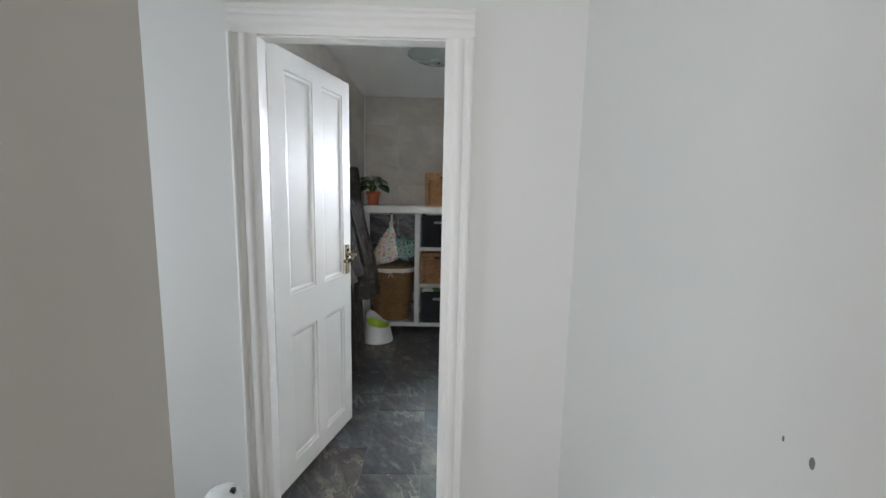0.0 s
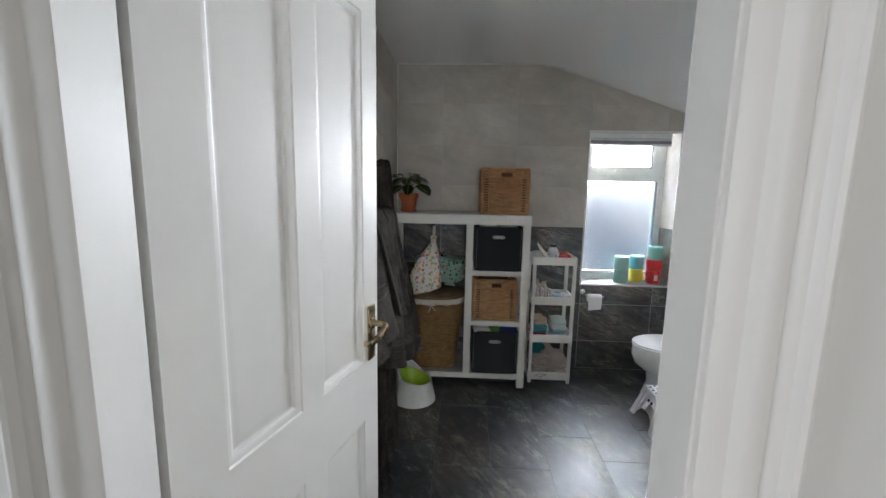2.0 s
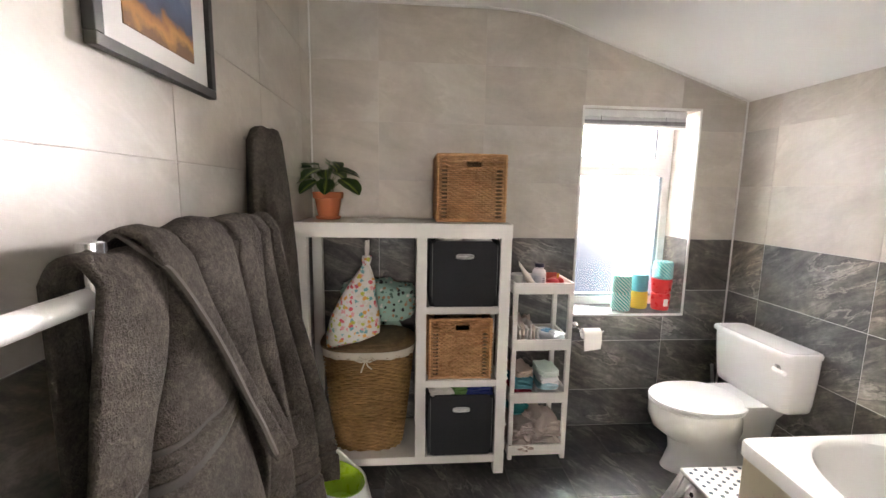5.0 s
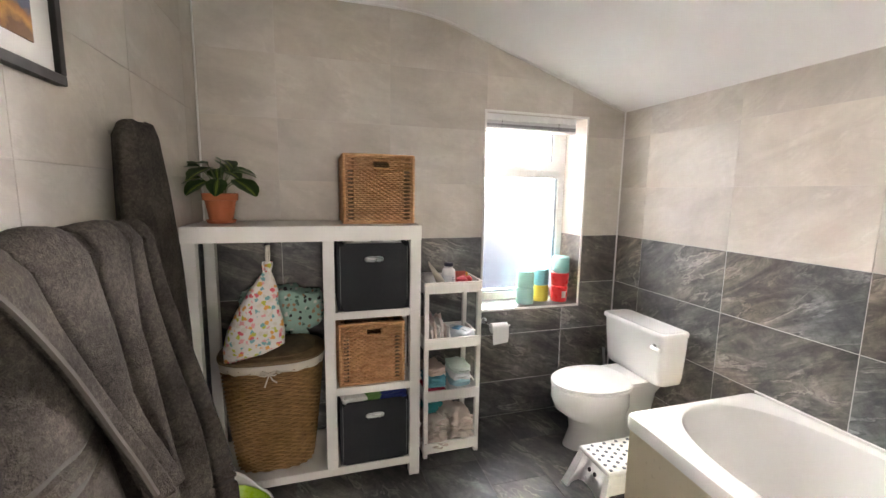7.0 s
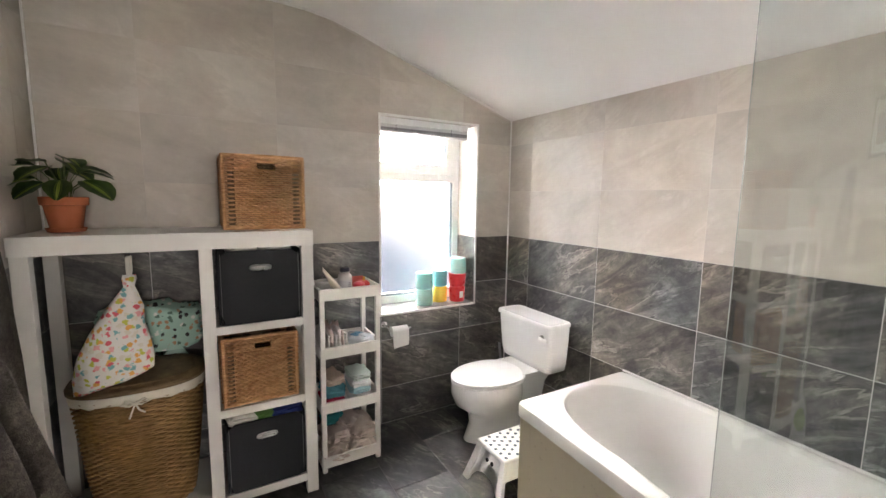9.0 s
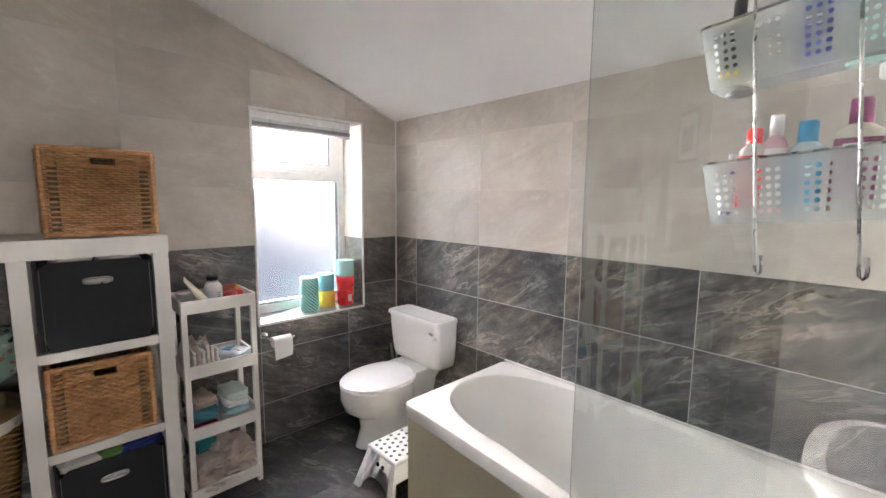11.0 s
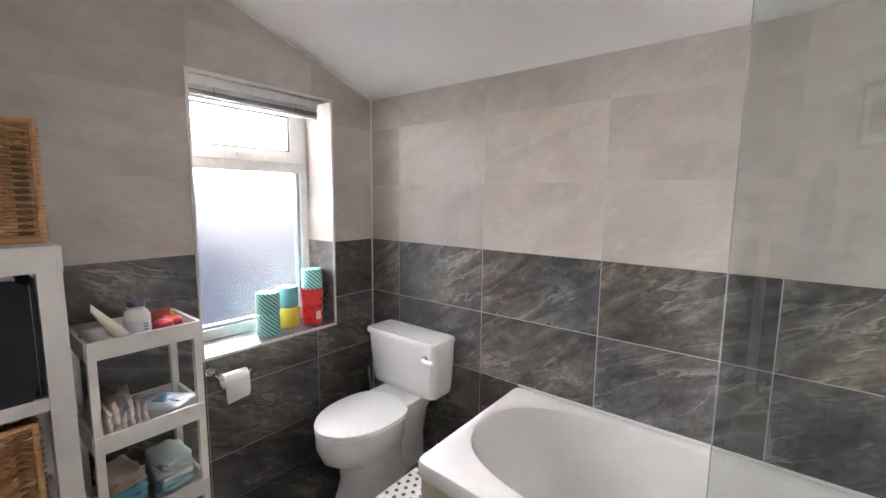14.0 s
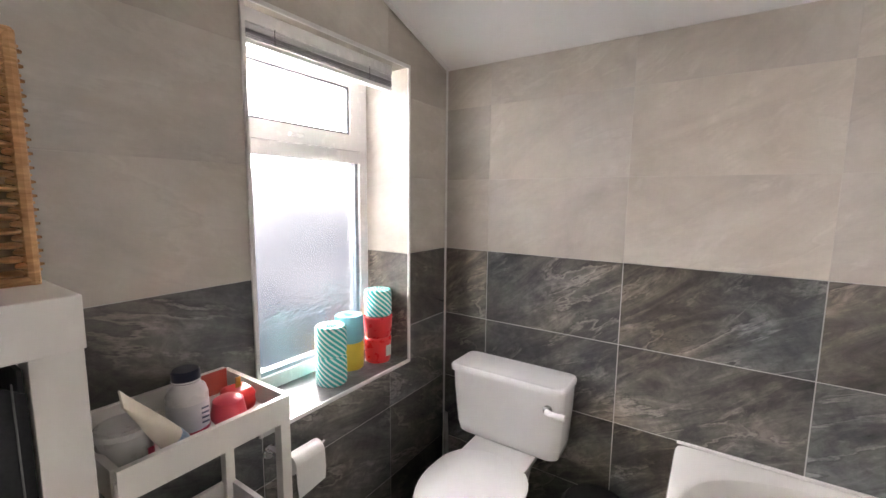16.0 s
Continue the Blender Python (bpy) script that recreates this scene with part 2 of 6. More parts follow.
def mesh_of(bm, name, material, smooth=True):
    me = bpy.data.meshes.new(name)
    bm.normal_update()
    if smooth:
        flat = bm.faces.layers.int.get("flat")
        for f in bm.faces:
            f.smooth = not (flat and f[flat])
        for e in bm.edges:
            if len(e.link_faces) == 2 and e.calc_face_angle(0) > radians(35):
                e.smooth = False
    bm.to_mesh(me)
    bm.free()
    if material:
        me.materials.append(material)
    return me


def part(name, bm, material, parent, label=""):
    ob = new(name, mesh_of(bm, name, material))
    ob.parent = parent
    if label:
        ob["label"] = label
    return ob


def thing(name, at, label, category, group="", turn=0.0):
    ob = new(name)
    ob.empty_display_size = 0.05
    ob.matrix_world = pose(*at, 0, 0, turn)
    return tagged(ob, label, category, group)


def solo(name, bm, material, at, label, category, group="", turn=0.0):
    ob = new(name, mesh_of(bm, name, material))
    ob.matrix_world = pose(*at, 0, 0, turn)
    return tagged(ob, label, category, group)


def structure(name, bm, material, label="", smooth=False):
    ob = new(name, mesh_of(bm, name, material, smooth))
    return tagged(ob, label or name.replace("_", " "), name.split("_")[0], kind="structure")


# ---- the plan, in metres ----
LEFT, RIGHT, BACK, DOOR_IN, DOOR_OUT = -0.80, 1.698, 3.865, 1.05, 0.95
FLAT = 2.42
OPEN_L, OPEN_R, OPEN_TOP = -0.665, 0.02, 1.987
WIN_L, WIN_R, WIN_B, WIN_T, WIN_Y = 0.712, 1.412, 0.715, 1.932, 4.085
DARK_TOP, ROW = 1.183, 0.315
SLOPE = [(0.15, 2.42), (0.32, 2.412), (0.46, 2.390), (0.58, 2.355), (0.69, 2.317), (0.80, 2.280), (1.698, 1.985), (1.85, 1.937)]


def ceiling_height(x):
    if x <= SLOPE[0][0]:
        return FLAT
    for (xa, za), (xb, zb) in zip(SLOPE, SLOPE[1:]):
        if x <= xb:
            return za + (zb - za) * (x - xa) / (xb - xa)
    return SLOPE[-1][1]


# ---- structure ----
floor = structure("floor", boxes((LEFT - 0.12, RIGHT + 0.12, 1.0, BACK + 0.12, -0.1, -0.0022)), M["grout_floor"], "dark slate-effect tiled bathroom floor")
hall_floor = structure("floor_hall", boxes((-2.4, 1.0, -2.2, 1.0, -0.1, -0.004)), plain("grey_carpet", (0.30, 0.28, 0.26), 0.95, scale=300, bump=0.6), "plain grey carpeted landing floor")

# ceiling of the bathroom: flat part and slope in one thick shell
profile = [(LEFT - 0.12, FLAT)] + SLOPE
ring = [(x, z) for x, z in profile] + [(x, z + 0.1) for x, z in reversed(profile)]
ceiling = structure("ceiling", loft([[(x, y, z) for x, z in ring] for y in (DOOR_IN - 0.05, BACK + 0.06)], True), M["ceiling"], "white painted ceiling sloping down over the bath", True)
ceiling_hall = structure("ceiling_hall", boxes((-2.5, 1.1, -2.3, DOOR_IN - 0.05, 2.45, 2.55)), M["ceiling"], "white landing ceiling")

# back wall with the window's opening
T = 0.34


def tiled_wall(name, rows, label):
    """A wall whose grout is grey below and beige above the line between the two tiles."""
    bm = bmesh.new()
    for x0, x1, y0, y1, z0, z1 in rows:
        for a, b in ((z0, min(z1, DARK_TOP)), (max(z0, DARK_TOP), z1)):
            if b - a > 0.001:
                bm_box(bm, x0, x1, y0, y1, a, b)
    ob = structure(name, bm, M["grout_dark"], label)
    ob.data.materials.append(M["grout_light"])
    for p in ob.data.polygons:
        p.material_index = 1 if p.center.z > DARK_TOP + 0.001 else 0
    return ob


wall_north = tiled_wall("wall_north", ((LEFT - 0.12, WIN_L, BACK, BACK + T, -0.1, 2.6), (WIN_R, RIGHT + 0.12, BACK, BACK + T, -0.1, 2.6), (WIN_L, WIN_R, BACK, BACK + T, -0.1, WIN_B), (WIN_L, WIN_R, BACK, BACK + T, WIN_T, 2.6)), "tiled end wall with a window")
wall_east = tiled_wall("wall_east", ((RIGHT, RIGHT + 0.12, DOOR_IN - 0.1, BACK, -0.1, 2.3),), "tiled wall along the bath")
wall_west = tiled_wall("wall_west", ((LEFT - 0.12, LEFT, DOOR_IN, BACK, -0.1, 2.6),), "tiled wall behind the towel rail")
wall_south = structure("wall_south", boxes((-2.4, OPEN_L - 0.03, DOOR_OUT, DOOR_IN, -0.1, 2.6), (OPEN_R + 0.03, RIGHT + 0.12, DOOR_OUT, DOOR_IN, -0.1, 2.6), (OPEN_L - 0.03, OPEN_R + 0.03, DOOR_OUT, DOOR_IN, OPEN_TOP + 0.03, 2.6)), M["hall_white"], "painted wall with the bathroom doorway")
wall_hall_right = structure("wall_hall_right", boxes((0.533, 0.633, -2.2, DOOR_OUT, -0.1, 2.6)), M["hall_white"], "pale painted landing wall with scuff marks")
# the left wall's shade is put into its darker paint colour
wall_hall_left = structure("wall_hall_left", boxes((-0.46, -0.349, -2.2, -0.13, -0.1, 2.6)), plain("shaded_wall_paint", (0.37, 0.345, 0.305), 0.8, bump=0.12, scale=90, vary=0.05), "beige painted landing wall")
wall_hall_back = structure("wall_hall_back", boxes((-2.4, 1.0, -2.3, -2.2, -0.1, 2.6)), M["hall_white"], "painted landing wall")
wall_hall_far = structure("wall_hall_far", boxes((-2.5, -2.4, -2.3, DOOR_IN, -0.1, 2.6)), M["hall_white"], "painted stairwell wall")

# ---- doorway ----
PROFILE = ((0.0, 0.0), (0.0, 0.028), (0.03, 0.032), (0.09, 0.034), (0.15, 0.032), (0.18, 0.026), (0.21, 0.022), (0.27, 0.0215), (0.32, 0.020), (0.35, 0.0165), (0.38, 0.0185), (0.45, 0.0215), (0.55, 0.0225), (0.63, 0.021), (0.68, 0.016), (0.71, 0.0132), (0.78, 0.0125), (0.97, 0.012), (1.0, 0.010), (1.0, 0.0))


def stepped_leg(x0, x1, z0, z1):
    """A moulded architrave leg, x0 its outer edge."""
    w = x1 - x0
    return loft([[(x0 + a * w, DOOR_OUT - d, z) for a, d in PROFILE] for z in (z0, z1)])


def stepped_head(x0, x1, z0, z1):
    h = z0 - z1
    return loft([[(x, DOOR_OUT - d, z1 + a * h) for a, d in PROFILE] for x in (x0, x1)])


trim = tagged(new("trim_doorway"), "white gloss moulded door surround round the bathroom doorway", "trim", kind="structure")
part("architrave_leg", stepped_leg(OPEN_L - 0.10, OPEN_L, -0.01, OPEN_TOP + 0.001), M["gloss"], trim)
part("architrave_leg", stepped_leg(OPEN_R + 0.10, OPEN_R, -0.01, OPEN_TOP + 0.001), M["gloss"], trim)
part("architrave_head", stepped_head(OPEN_L - 0.10, OPEN_R + 0.10, OPEN_TOP + 0.002, OPEN_TOP + 0.10), M["gloss"], trim)
part("jamb", boxes((OPEN_L - 0.029, OPEN_L - 0.008, DOOR_OUT - 0.006, DOOR_IN - 0.017, -0.004, OPEN_TOP + 0.028)), M["gloss"], trim)
part("jamb", boxes((OPEN_R + 0.008, OPEN_R + 0.029, DOOR_OUT - 0.006, DOOR_IN + 0.006, -0.004, OPEN_TOP + 0.028), (OPEN_R - 0.004, OPEN_R + 0.008, DOOR_OUT + 0.0, DOOR_OUT + 0.055, -0.004, OPEN_TOP + 0.003)), M["gloss"], trim)
part("jamb_head", boxes((OPEN_L - 0.008, OPEN_R + 0.008, DOOR_OUT - 0.006, DOOR_IN + 0.006, OPEN_TOP + 0.008, OPEN_TOP + 0.028), (OPEN_L + 0.004, OPEN_R - 0.004, DOOR_OUT + 0.001, DOOR_OUT + 0.055, OPEN_TOP - 0.004, OPEN_TOP + 0.008)), M["gloss"], trim)
part("strike_plate", box(OPEN_R + 0.004, OPEN_R + 0.0085, 1.0, 1.035, 0.93, 1.03, 0.002), M["brass"], trim, "worn brass strike plate")


def panel_door():
    w, h, d = 0.686, 1.955, 0.036
    door = tagged(new("door_1"), "open white gloss four-panel door with brass lever handle", "door", kind="structure")
    door.matrix_world = pose(-0.719, 1.076, 0.06, 0, 0, 74.6)
    cols, rows = ((0.110, 0.322), (0.402, 0.606)), ((0.095, 0.725), (0.905, 1.872))
    bm = bmesh.new()
    bm_box(bm, 0, cols[0][0], -d, 0, 0, h)
    bm_box(bm, cols[0][1], cols[1][0], -d, 0, 0, h)
    bm_box(bm, cols[1][1], w, -d, 0, 0, h)
    for x0, x1 in cols:
        for z0, z1 in ((0, rows[0][0]), (rows[0][1], rows[1][0]), (rows[1][1], h)):
            bm_box(bm, x0, x1, -d, 0, z0, z1)
    part("door_frame", bm, M["gloss"], door)
    for x0, x1 in cols:
        for z0, z1 in rows:
            b = bmesh.new()
            for side in (0, 1):
                # ovolo moulding falling to a flat sunk panel
                steps = ((0.0, 0.0), (0.003, 0.0035), (0.008, 0.0045), (0.014, 0.0065), (0.019, 0.010), (0.022, 0.0130), (0.024, 0.0135), (0.030, 0.0125), (0.045, 0.0120))
                rings = []
                for inset, depth in steps:
                    y = -d + depth if side == 0 else -depth
                    rings.append([b.verts.new(p) for p in ((x0 + inset, y, z0 + inset), (x1 - inset, y, z0 + inset), (x1 - inset, y, z1 - inset), (x0 + inset, y, z1 - inset))])
                for ra, rb in zip(rings, rings[1:]):
                    for i in range(4):
                        b.faces.new((ra[i], ra[(i + 1) % 4], rb[(i + 1) % 4], rb[i]))
                b.faces.new(rings[-1])
            bmesh.ops.recalc_face_normals(b, faces=b.faces[:])
            part("door_panel", b, M["gloss"], door)
    for y0, y1, y in ((-d - 0.006, -d - 0.0002, -d), (0.0002, 0.006, 0.0)):
        sign = -1 if y < 0 else 1
        handle = part("handle_plate", box(0.622, 0.664, y0, y1, 0.905, 1.072, 0.003), M["brass"], door, "tarnished brass lever handle")
        part("lever", tube([(0.643, y + sign * 0.004, 1.018), (0.643, y + sign * 0.040, 1.018), (0.640, y + sign * 0.052, 1.016), (0.622, y + sign * 0.056, 1.010), (0.585, y + sign * 0.055, 0.998), (0.552, y + sign * 0.050, 0.990), (0.535, y + sign * 0.044, 0.996)], 0.009, 12), M["brass"], handle)
        part("rose", lathe([(0.016, 0), (0.016, 0.004), (0.011, 0.008)], 18, (0.643, 0, 0)), M["brass"], handle).matrix_basis = pose(0, y + sign * 0.006, 1.018, 90 if sign < 0 else -90, 0, 0)
    part("latch", box(w, w + 0.003, -0.028, -0.010, 0.92, 1.04, 0.001), M["brass"], door)
    for z in (0.20, 1.70):
        hinge = lathe([(0.006, 0), (0.006, 0.09)], 10, (-0.004, -d - 0.002, z))
        bm_box(hinge, 0.0, 0.022, -d - 0.0025, -d - 0.0002, z, z + 0.09)
        part("hinge", hinge, M["gloss"], door, "painted butt hinge")
    return door


panel_door()

# ---- window ----
GLASS = mat("obscure_glass", (0.93, 0.96, 0.97), 0.16)
b = GLASS.node_tree.nodes["Principled BSDF"]
b.inputs["Transmission Weight"].default_value = 1.0
b.inputs["IOR"].default_value = 1.45
t = Tree(GLASS)
v = t.coords((1, 1, 0.7))
t.bump(t.mix(t.noise(v, 55, 3, 0.5, 0.6), t.noise(v, 16, 3), 0.4), 0.30, 0.01)
CLEAR = mat("clear_glass", (0.97, 0.985, 0.98), 0.0)
CLEAR.node_tree.nodes["Principled BSDF"].inputs["Transmission Weight"].default_value = 1.0
CLEAR.node_tree.nodes["Principled BSDF"].inputs["IOR"].default_value = 1.45

window = tagged(new("window_1"), "white plastic window with obscure glass and a closed top light", "window", kind="structure")
Y0, Y1 = WIN_Y, WIN_Y + 0.06
part("window_frame", boxes((WIN_L, WIN_L + 0.055, Y0, Y1, WIN_B, WIN_T), (WIN_R - 0.052, WIN_R, Y0, Y1, WIN_B, WIN_T), (WIN_L + 0.055, WIN_R - 0.052, Y0, Y1, WIN_B, WIN_B + 0.06), (WIN_L + 0.055, WIN_R - 0.052, Y0, Y1, WIN_T - 0.035, WIN_T), (WIN_L + 0.055, WIN_R - 0.052, Y0, Y1, 1.556, 1.605)), M["upvc"], window)
part("sash", boxes((0.767, 0.80, Y0 - 0.014, Y1 - 0.01, 1.605, 1.895), (1.295, 1.358, Y0 - 0.014, Y1 - 0.01, 1.605, 1.895), (0.80, 1.295, Y0 - 0.014, Y1 - 0.01, 1.605, 1.668), (0.80, 1.295, Y0 - 0.014, Y1 - 0.01, 1.855, 1.895)), M["upvc"], window)
part("bead", boxes((0.767, 0.779, Y0 + 0.012, Y0 + 0.05, 0.775, 1.556), (1.342, 1.36, Y0 + 0.012, Y0 + 0.05, 0.775, 1.556), (0.779, 1.342, Y0 + 0.012, Y0 + 0.05, 0.775, 0.79)), plain("grey_glazing_gasket", (0.30, 0.36, 0.42), 0.5), window)
part("gasket", boxes((0.80, 0.808, Y0 - 0.008, Y0 + 0.03, 1.668, 1.855), (1.283, 1.295, Y0 - 0.008, Y0 + 0.03, 1.668, 1.855), (0.808, 1.283, Y0 - 0.008, Y0 + 0.03, 1.668, 1.676), (0.808, 1.283, Y0 - 0.008, Y0 + 0.03, 1.847, 1.855)), plain("dark_glazing_gasket", (0.10, 0.11, 0.13), 0.5), window, "dark rubber glazing gasket")
part("catch", box(1.0, 1.06, Y0 - 0.028, Y0 - 0.014, 1.625, 1.640, 0.004), M["upvc"], window)
for z0, z1, x1, m in ((0.79, 1.556, 1.342, GLASS), (1.668, 1.855, 1.295, CLEAR)):
    pane = part("pane", boxes((0.779, x1, Y0 + 0.026, Y0 + 0.032, z0, z1)), m, window, "frosted pane" if m is GLASS else "clear pane")
    pane.visible_shadow = m is GLASS
# tiled reveals, sill and white edge trim
reveal = tagged(new("trim_window_reveal"), "tiled window reveal with white edge trim", "trim", kind="structure")
part("reveal_side", boxes((WIN_L, WIN_L + 0.008, BACK - 0.004, WIN_Y, DARK_TOP, WIN_T)), M["light_tile"], reveal)
part("reveal_side", boxes((WIN_R - 0.008, WIN_R, BACK - 0.004, WIN_Y, DARK_TOP, WIN_T)), M["light_tile"], reveal)
part("reveal_side", boxes((WIN_L, WIN_L + 0.008, BACK - 0.004, WIN_Y, WIN_B, DARK_TOP - 0.002)), M["dark_tile"], reveal)
part("reveal_side", boxes((WIN_R - 0.008, WIN_R, BACK - 0.004, WIN_Y, WIN_B, DARK_TOP - 0.002)), M["dark_tile"], reveal)
part("reveal_head", boxes((WIN_L + 0.008, WIN_R - 0.008, BACK - 0.004, WIN_Y, WIN_T - 0.008, WIN_T)), M["light_tile"], reveal)
part("sill", boxes((WIN_L + 0.008, WIN_R - 0.008, BACK - 0.004, WIN_Y, WIN_B, WIN_B + 0.009)), M["dark_tile"], reveal)
for r in ((WIN_L - 0.004, WIN_L + 0.008, WIN_B - 0.004, WIN_T + 0.004), (WIN_R - 0.008, WIN_R + 0.004, WIN_B - 0.004, WIN_T + 0.004)):
    part("edge_trim", box(r[0], r[1], BACK - 0.013, BACK - 0.0045, r[2], r[3], 0.002), M["trim"], reveal)
for z in (WIN_B, WIN_T - 0.006):
    part("edge_trim", box(WIN_L + 0.008, WIN_R - 0.008, BACK - 0.013, BACK - 0.0045, z - 0.004, z + 0.010, 0.002), M["trim"], reveal)
corner_trim = tagged(new("trim_corners"), "white plastic corner beads between the tiled walls", "trim", kind="structure")
part("corner_bead", box(RIGHT - 0.014, RIGHT - 0.006, BACK - 0.014, BACK - 0.006, 0, 1.985, 0.002), M["trim"], corner_trim)
part("corner_bead", box(LEFT + 0.006, LEFT + 0.014, BACK - 0.014, BACK - 0.006, 0, FLAT, 0.002), M["trim"], corner_trim)
seal = loft([[(x, BACK - 0.011 + dy, ceiling_height(x) - 0.008 + dz) for dy, dz in ((0, 0), (-0.012, 0.004), (-0.010, 0.012), (0.002, 0.012))] for x in (LEFT + 0.01, 0.0, 0.15, 0.3, 0.44, 0.57, 0.69, 0.8, 1.2, RIGHT - 0.012)])
part("ceiling_bead", seal, M["trim"], corner_trim)

blind = thing("venetian_blind", (WIN_L + 0.012, BACK + 0.03, 1.83), "raised white venetian blind stacked at the window head", "blind")
part("headrail", box(0, 0.628, 0.0, 0.03, 0.056, 0.094, 0.002), M["upvc"], blind)
# lower slats dark, upper ones pale: backlit shade is put into their colour
slat = mesh_of(loft([[(x, y, 0.0025 * math.sin(math.pi * y / 0.03)) for y in (0, 0.01, 0.02, 0.03)] + [(x, y, 0.0025 * math.sin(math.pi * y / 0.03) + 0.0040) for y in (0.03, 0.02, 0.01, 0)] for x in (0, 0.622)]), "slat", plain("shaded_slats", (0.22, 0.22, 0.23), 0.4))
lit_slat = slat.copy()
lit_slat.materials[0] = plain("lit_slats", (0.62, 0.62, 0.62), 0.4)
for i in range(9):
    o = new("slat", lit_slat if i > 4 else slat)
    o.parent = blind
    o.location = (0.003 + 0.002 * math.sin(i * 2.1), -0.001 + 0.002 * math.cos(i * 1.7), 0.015 + i * 0.0043)
part("bottom_rail", box(0, 0.628, 0.0, 0.032, 0.0, 0.014, 0.003), M["upvc"], blind)
for x in (0.11, 0.5):
    part("ladder_cord", tube([(x, -0.003, 0.012), (x, -0.004, 0.058)], 0.0012, 6), M["black_plastic"], blind)

# outside: ground and a plain distance of sky and trees
# unseen ground, added pale so that the lower pane looks brighter
structure("ground", boxes((-30, 30, 4.4, 60, -3.2, -3.0)), plain("added_pale_ground", (0.30, 0.28, 0.25), 0.9, scale=4), "unseen pale ground added outside the window")
DIST = bpy.data.materials.new("distance")
DIST.use_nodes = True
nt = DIST.node_tree
t = Tree(DIST)
v = t.coords((0.35, 0.35, 0.22))
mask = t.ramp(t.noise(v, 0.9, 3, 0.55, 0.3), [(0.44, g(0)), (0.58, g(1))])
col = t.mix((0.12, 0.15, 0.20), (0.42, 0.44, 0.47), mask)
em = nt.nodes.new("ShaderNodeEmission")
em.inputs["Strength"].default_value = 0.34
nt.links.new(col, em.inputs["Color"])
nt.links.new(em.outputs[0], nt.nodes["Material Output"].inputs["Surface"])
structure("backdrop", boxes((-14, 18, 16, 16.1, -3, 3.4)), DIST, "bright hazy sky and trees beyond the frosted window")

# ---- ceiling light ----
lamp_thing = thing("ceiling_light", (-0.01, 2.40, FLAT), "round frosted glass flush ceiling light, switched off", "light")
FROST = plain("frosted_green_glass", (0.50, 0.56, 0.53), 0.25, vary=0.35, scale=14, bump=0.25)
part("glass_dish", lathe([(0.225, -0.028), (0.222, -0.036), (0.20, -0.052), (0.16, -0.068), (0.10, -0.081), (0.04, -0.087), (0.0005, -0.088)], 48), FROST, lamp_thing)
part("rim", lathe([(0.215, 0.0), (0.229, -0.02), (0.231, -0.030), (0.224, -0.034), (0.21, -0.02)], 48), plain("pale_lamp_rim", (0.62, 0.65, 0.62), 0.35), lamp_thing)
part("finial", lathe([(0.016, -0.086), (0.018, -0.092), (0.010, -0.098), (0.009, -0.108), (0.002, -0.114)], 16), M["chrome"], lamp_thing, "chrome finial")

# ---- bath ----
BX, BX1, BY0, BY1, BZ = 0.965, RIGHT - 0.009, DOOR_IN + 0.004, 2.856, 0.552
bath = thing("bath", (0, 0, 0), "white shower bath with a rounded end and cream panel", "bath")


def front_edge(y):
    """The outer edge of the bath bulges towards the room at the shower end."""
    if y > 2.25:
        return BX
    return BX - 0.12 * 0.5 * (1 - math.cos(math.pi * min(1, (2.25 - y) / 0.5)))


def bath_rings():
    n = 72
    def outer(k):
        a = 2 * math.pi * k / n
        c, s_ = math.cos(a), math.sin(a)
        e = 0.06
        px = (abs(c) ** e) * (1 if c >= 0 else -1)
        py = (abs(s_) ** e) * (1 if s_ >= 0 else -1)
        y = (BY0 + BY1) / 2 + py * (BY1 - BY0) / 2
        x0 = front_edge(y)
        return ((x0 + BX1) / 2 + px * (BX1 - x0) / 2, y)
    def inner(k, shrink, yend):
        a = 2 * math.pi * k / n
        c, s_ = math.cos(a), math.sin(a)
        px = (abs(c) ** 0.78) * (1 if c >= 0 else -1)
        py = (abs(s_) ** (0.95 if s_ > 0 else 0.5)) * (1 if s_ >= 0 else -1)
        ylo, yhi = BY0 + 0.09 + shrink * 0.6, BY1 - 0.045 - yend
        ymid = 2.36
        y = ymid + py * ((yhi - ymid) if py > 0 else (ymid - ylo))
        x0 = front_edge(y) + 0.075 + shrink
        x1 = BX1 - 0.055 - shrink
        return ((x0 + x1) / 2 + px * (x1 - x0) / 2, y)
    rings = []
    for z, grow in ((0.495, 0.0), (0.500, 0.0), (BZ - 0.010, 0.0), (BZ - 0.003, -0.003), (BZ, -0.010)):
        rings.append([(x + (-grow if x < 1.3 else grow), y + (grow if y > 2 else -grow), z) for x, y in (outer(k) for k in range(n))])
    for z, shrink, yend in ((BZ, -0.012, -0.014), (BZ - 0.006, -0.002, -0.003), (BZ - 0.02, 0.003, 0.004), (0.45, 0.018, 0.05), (0.30, 0.045, 0.13), (0.20, 0.07, 0.19), (0.16, 0.11, 0.25), (0.145, 0.18, 0.36)):
        rings.append([(*inner(k, shrink, yend), z) for k in range(n)])
    return rings


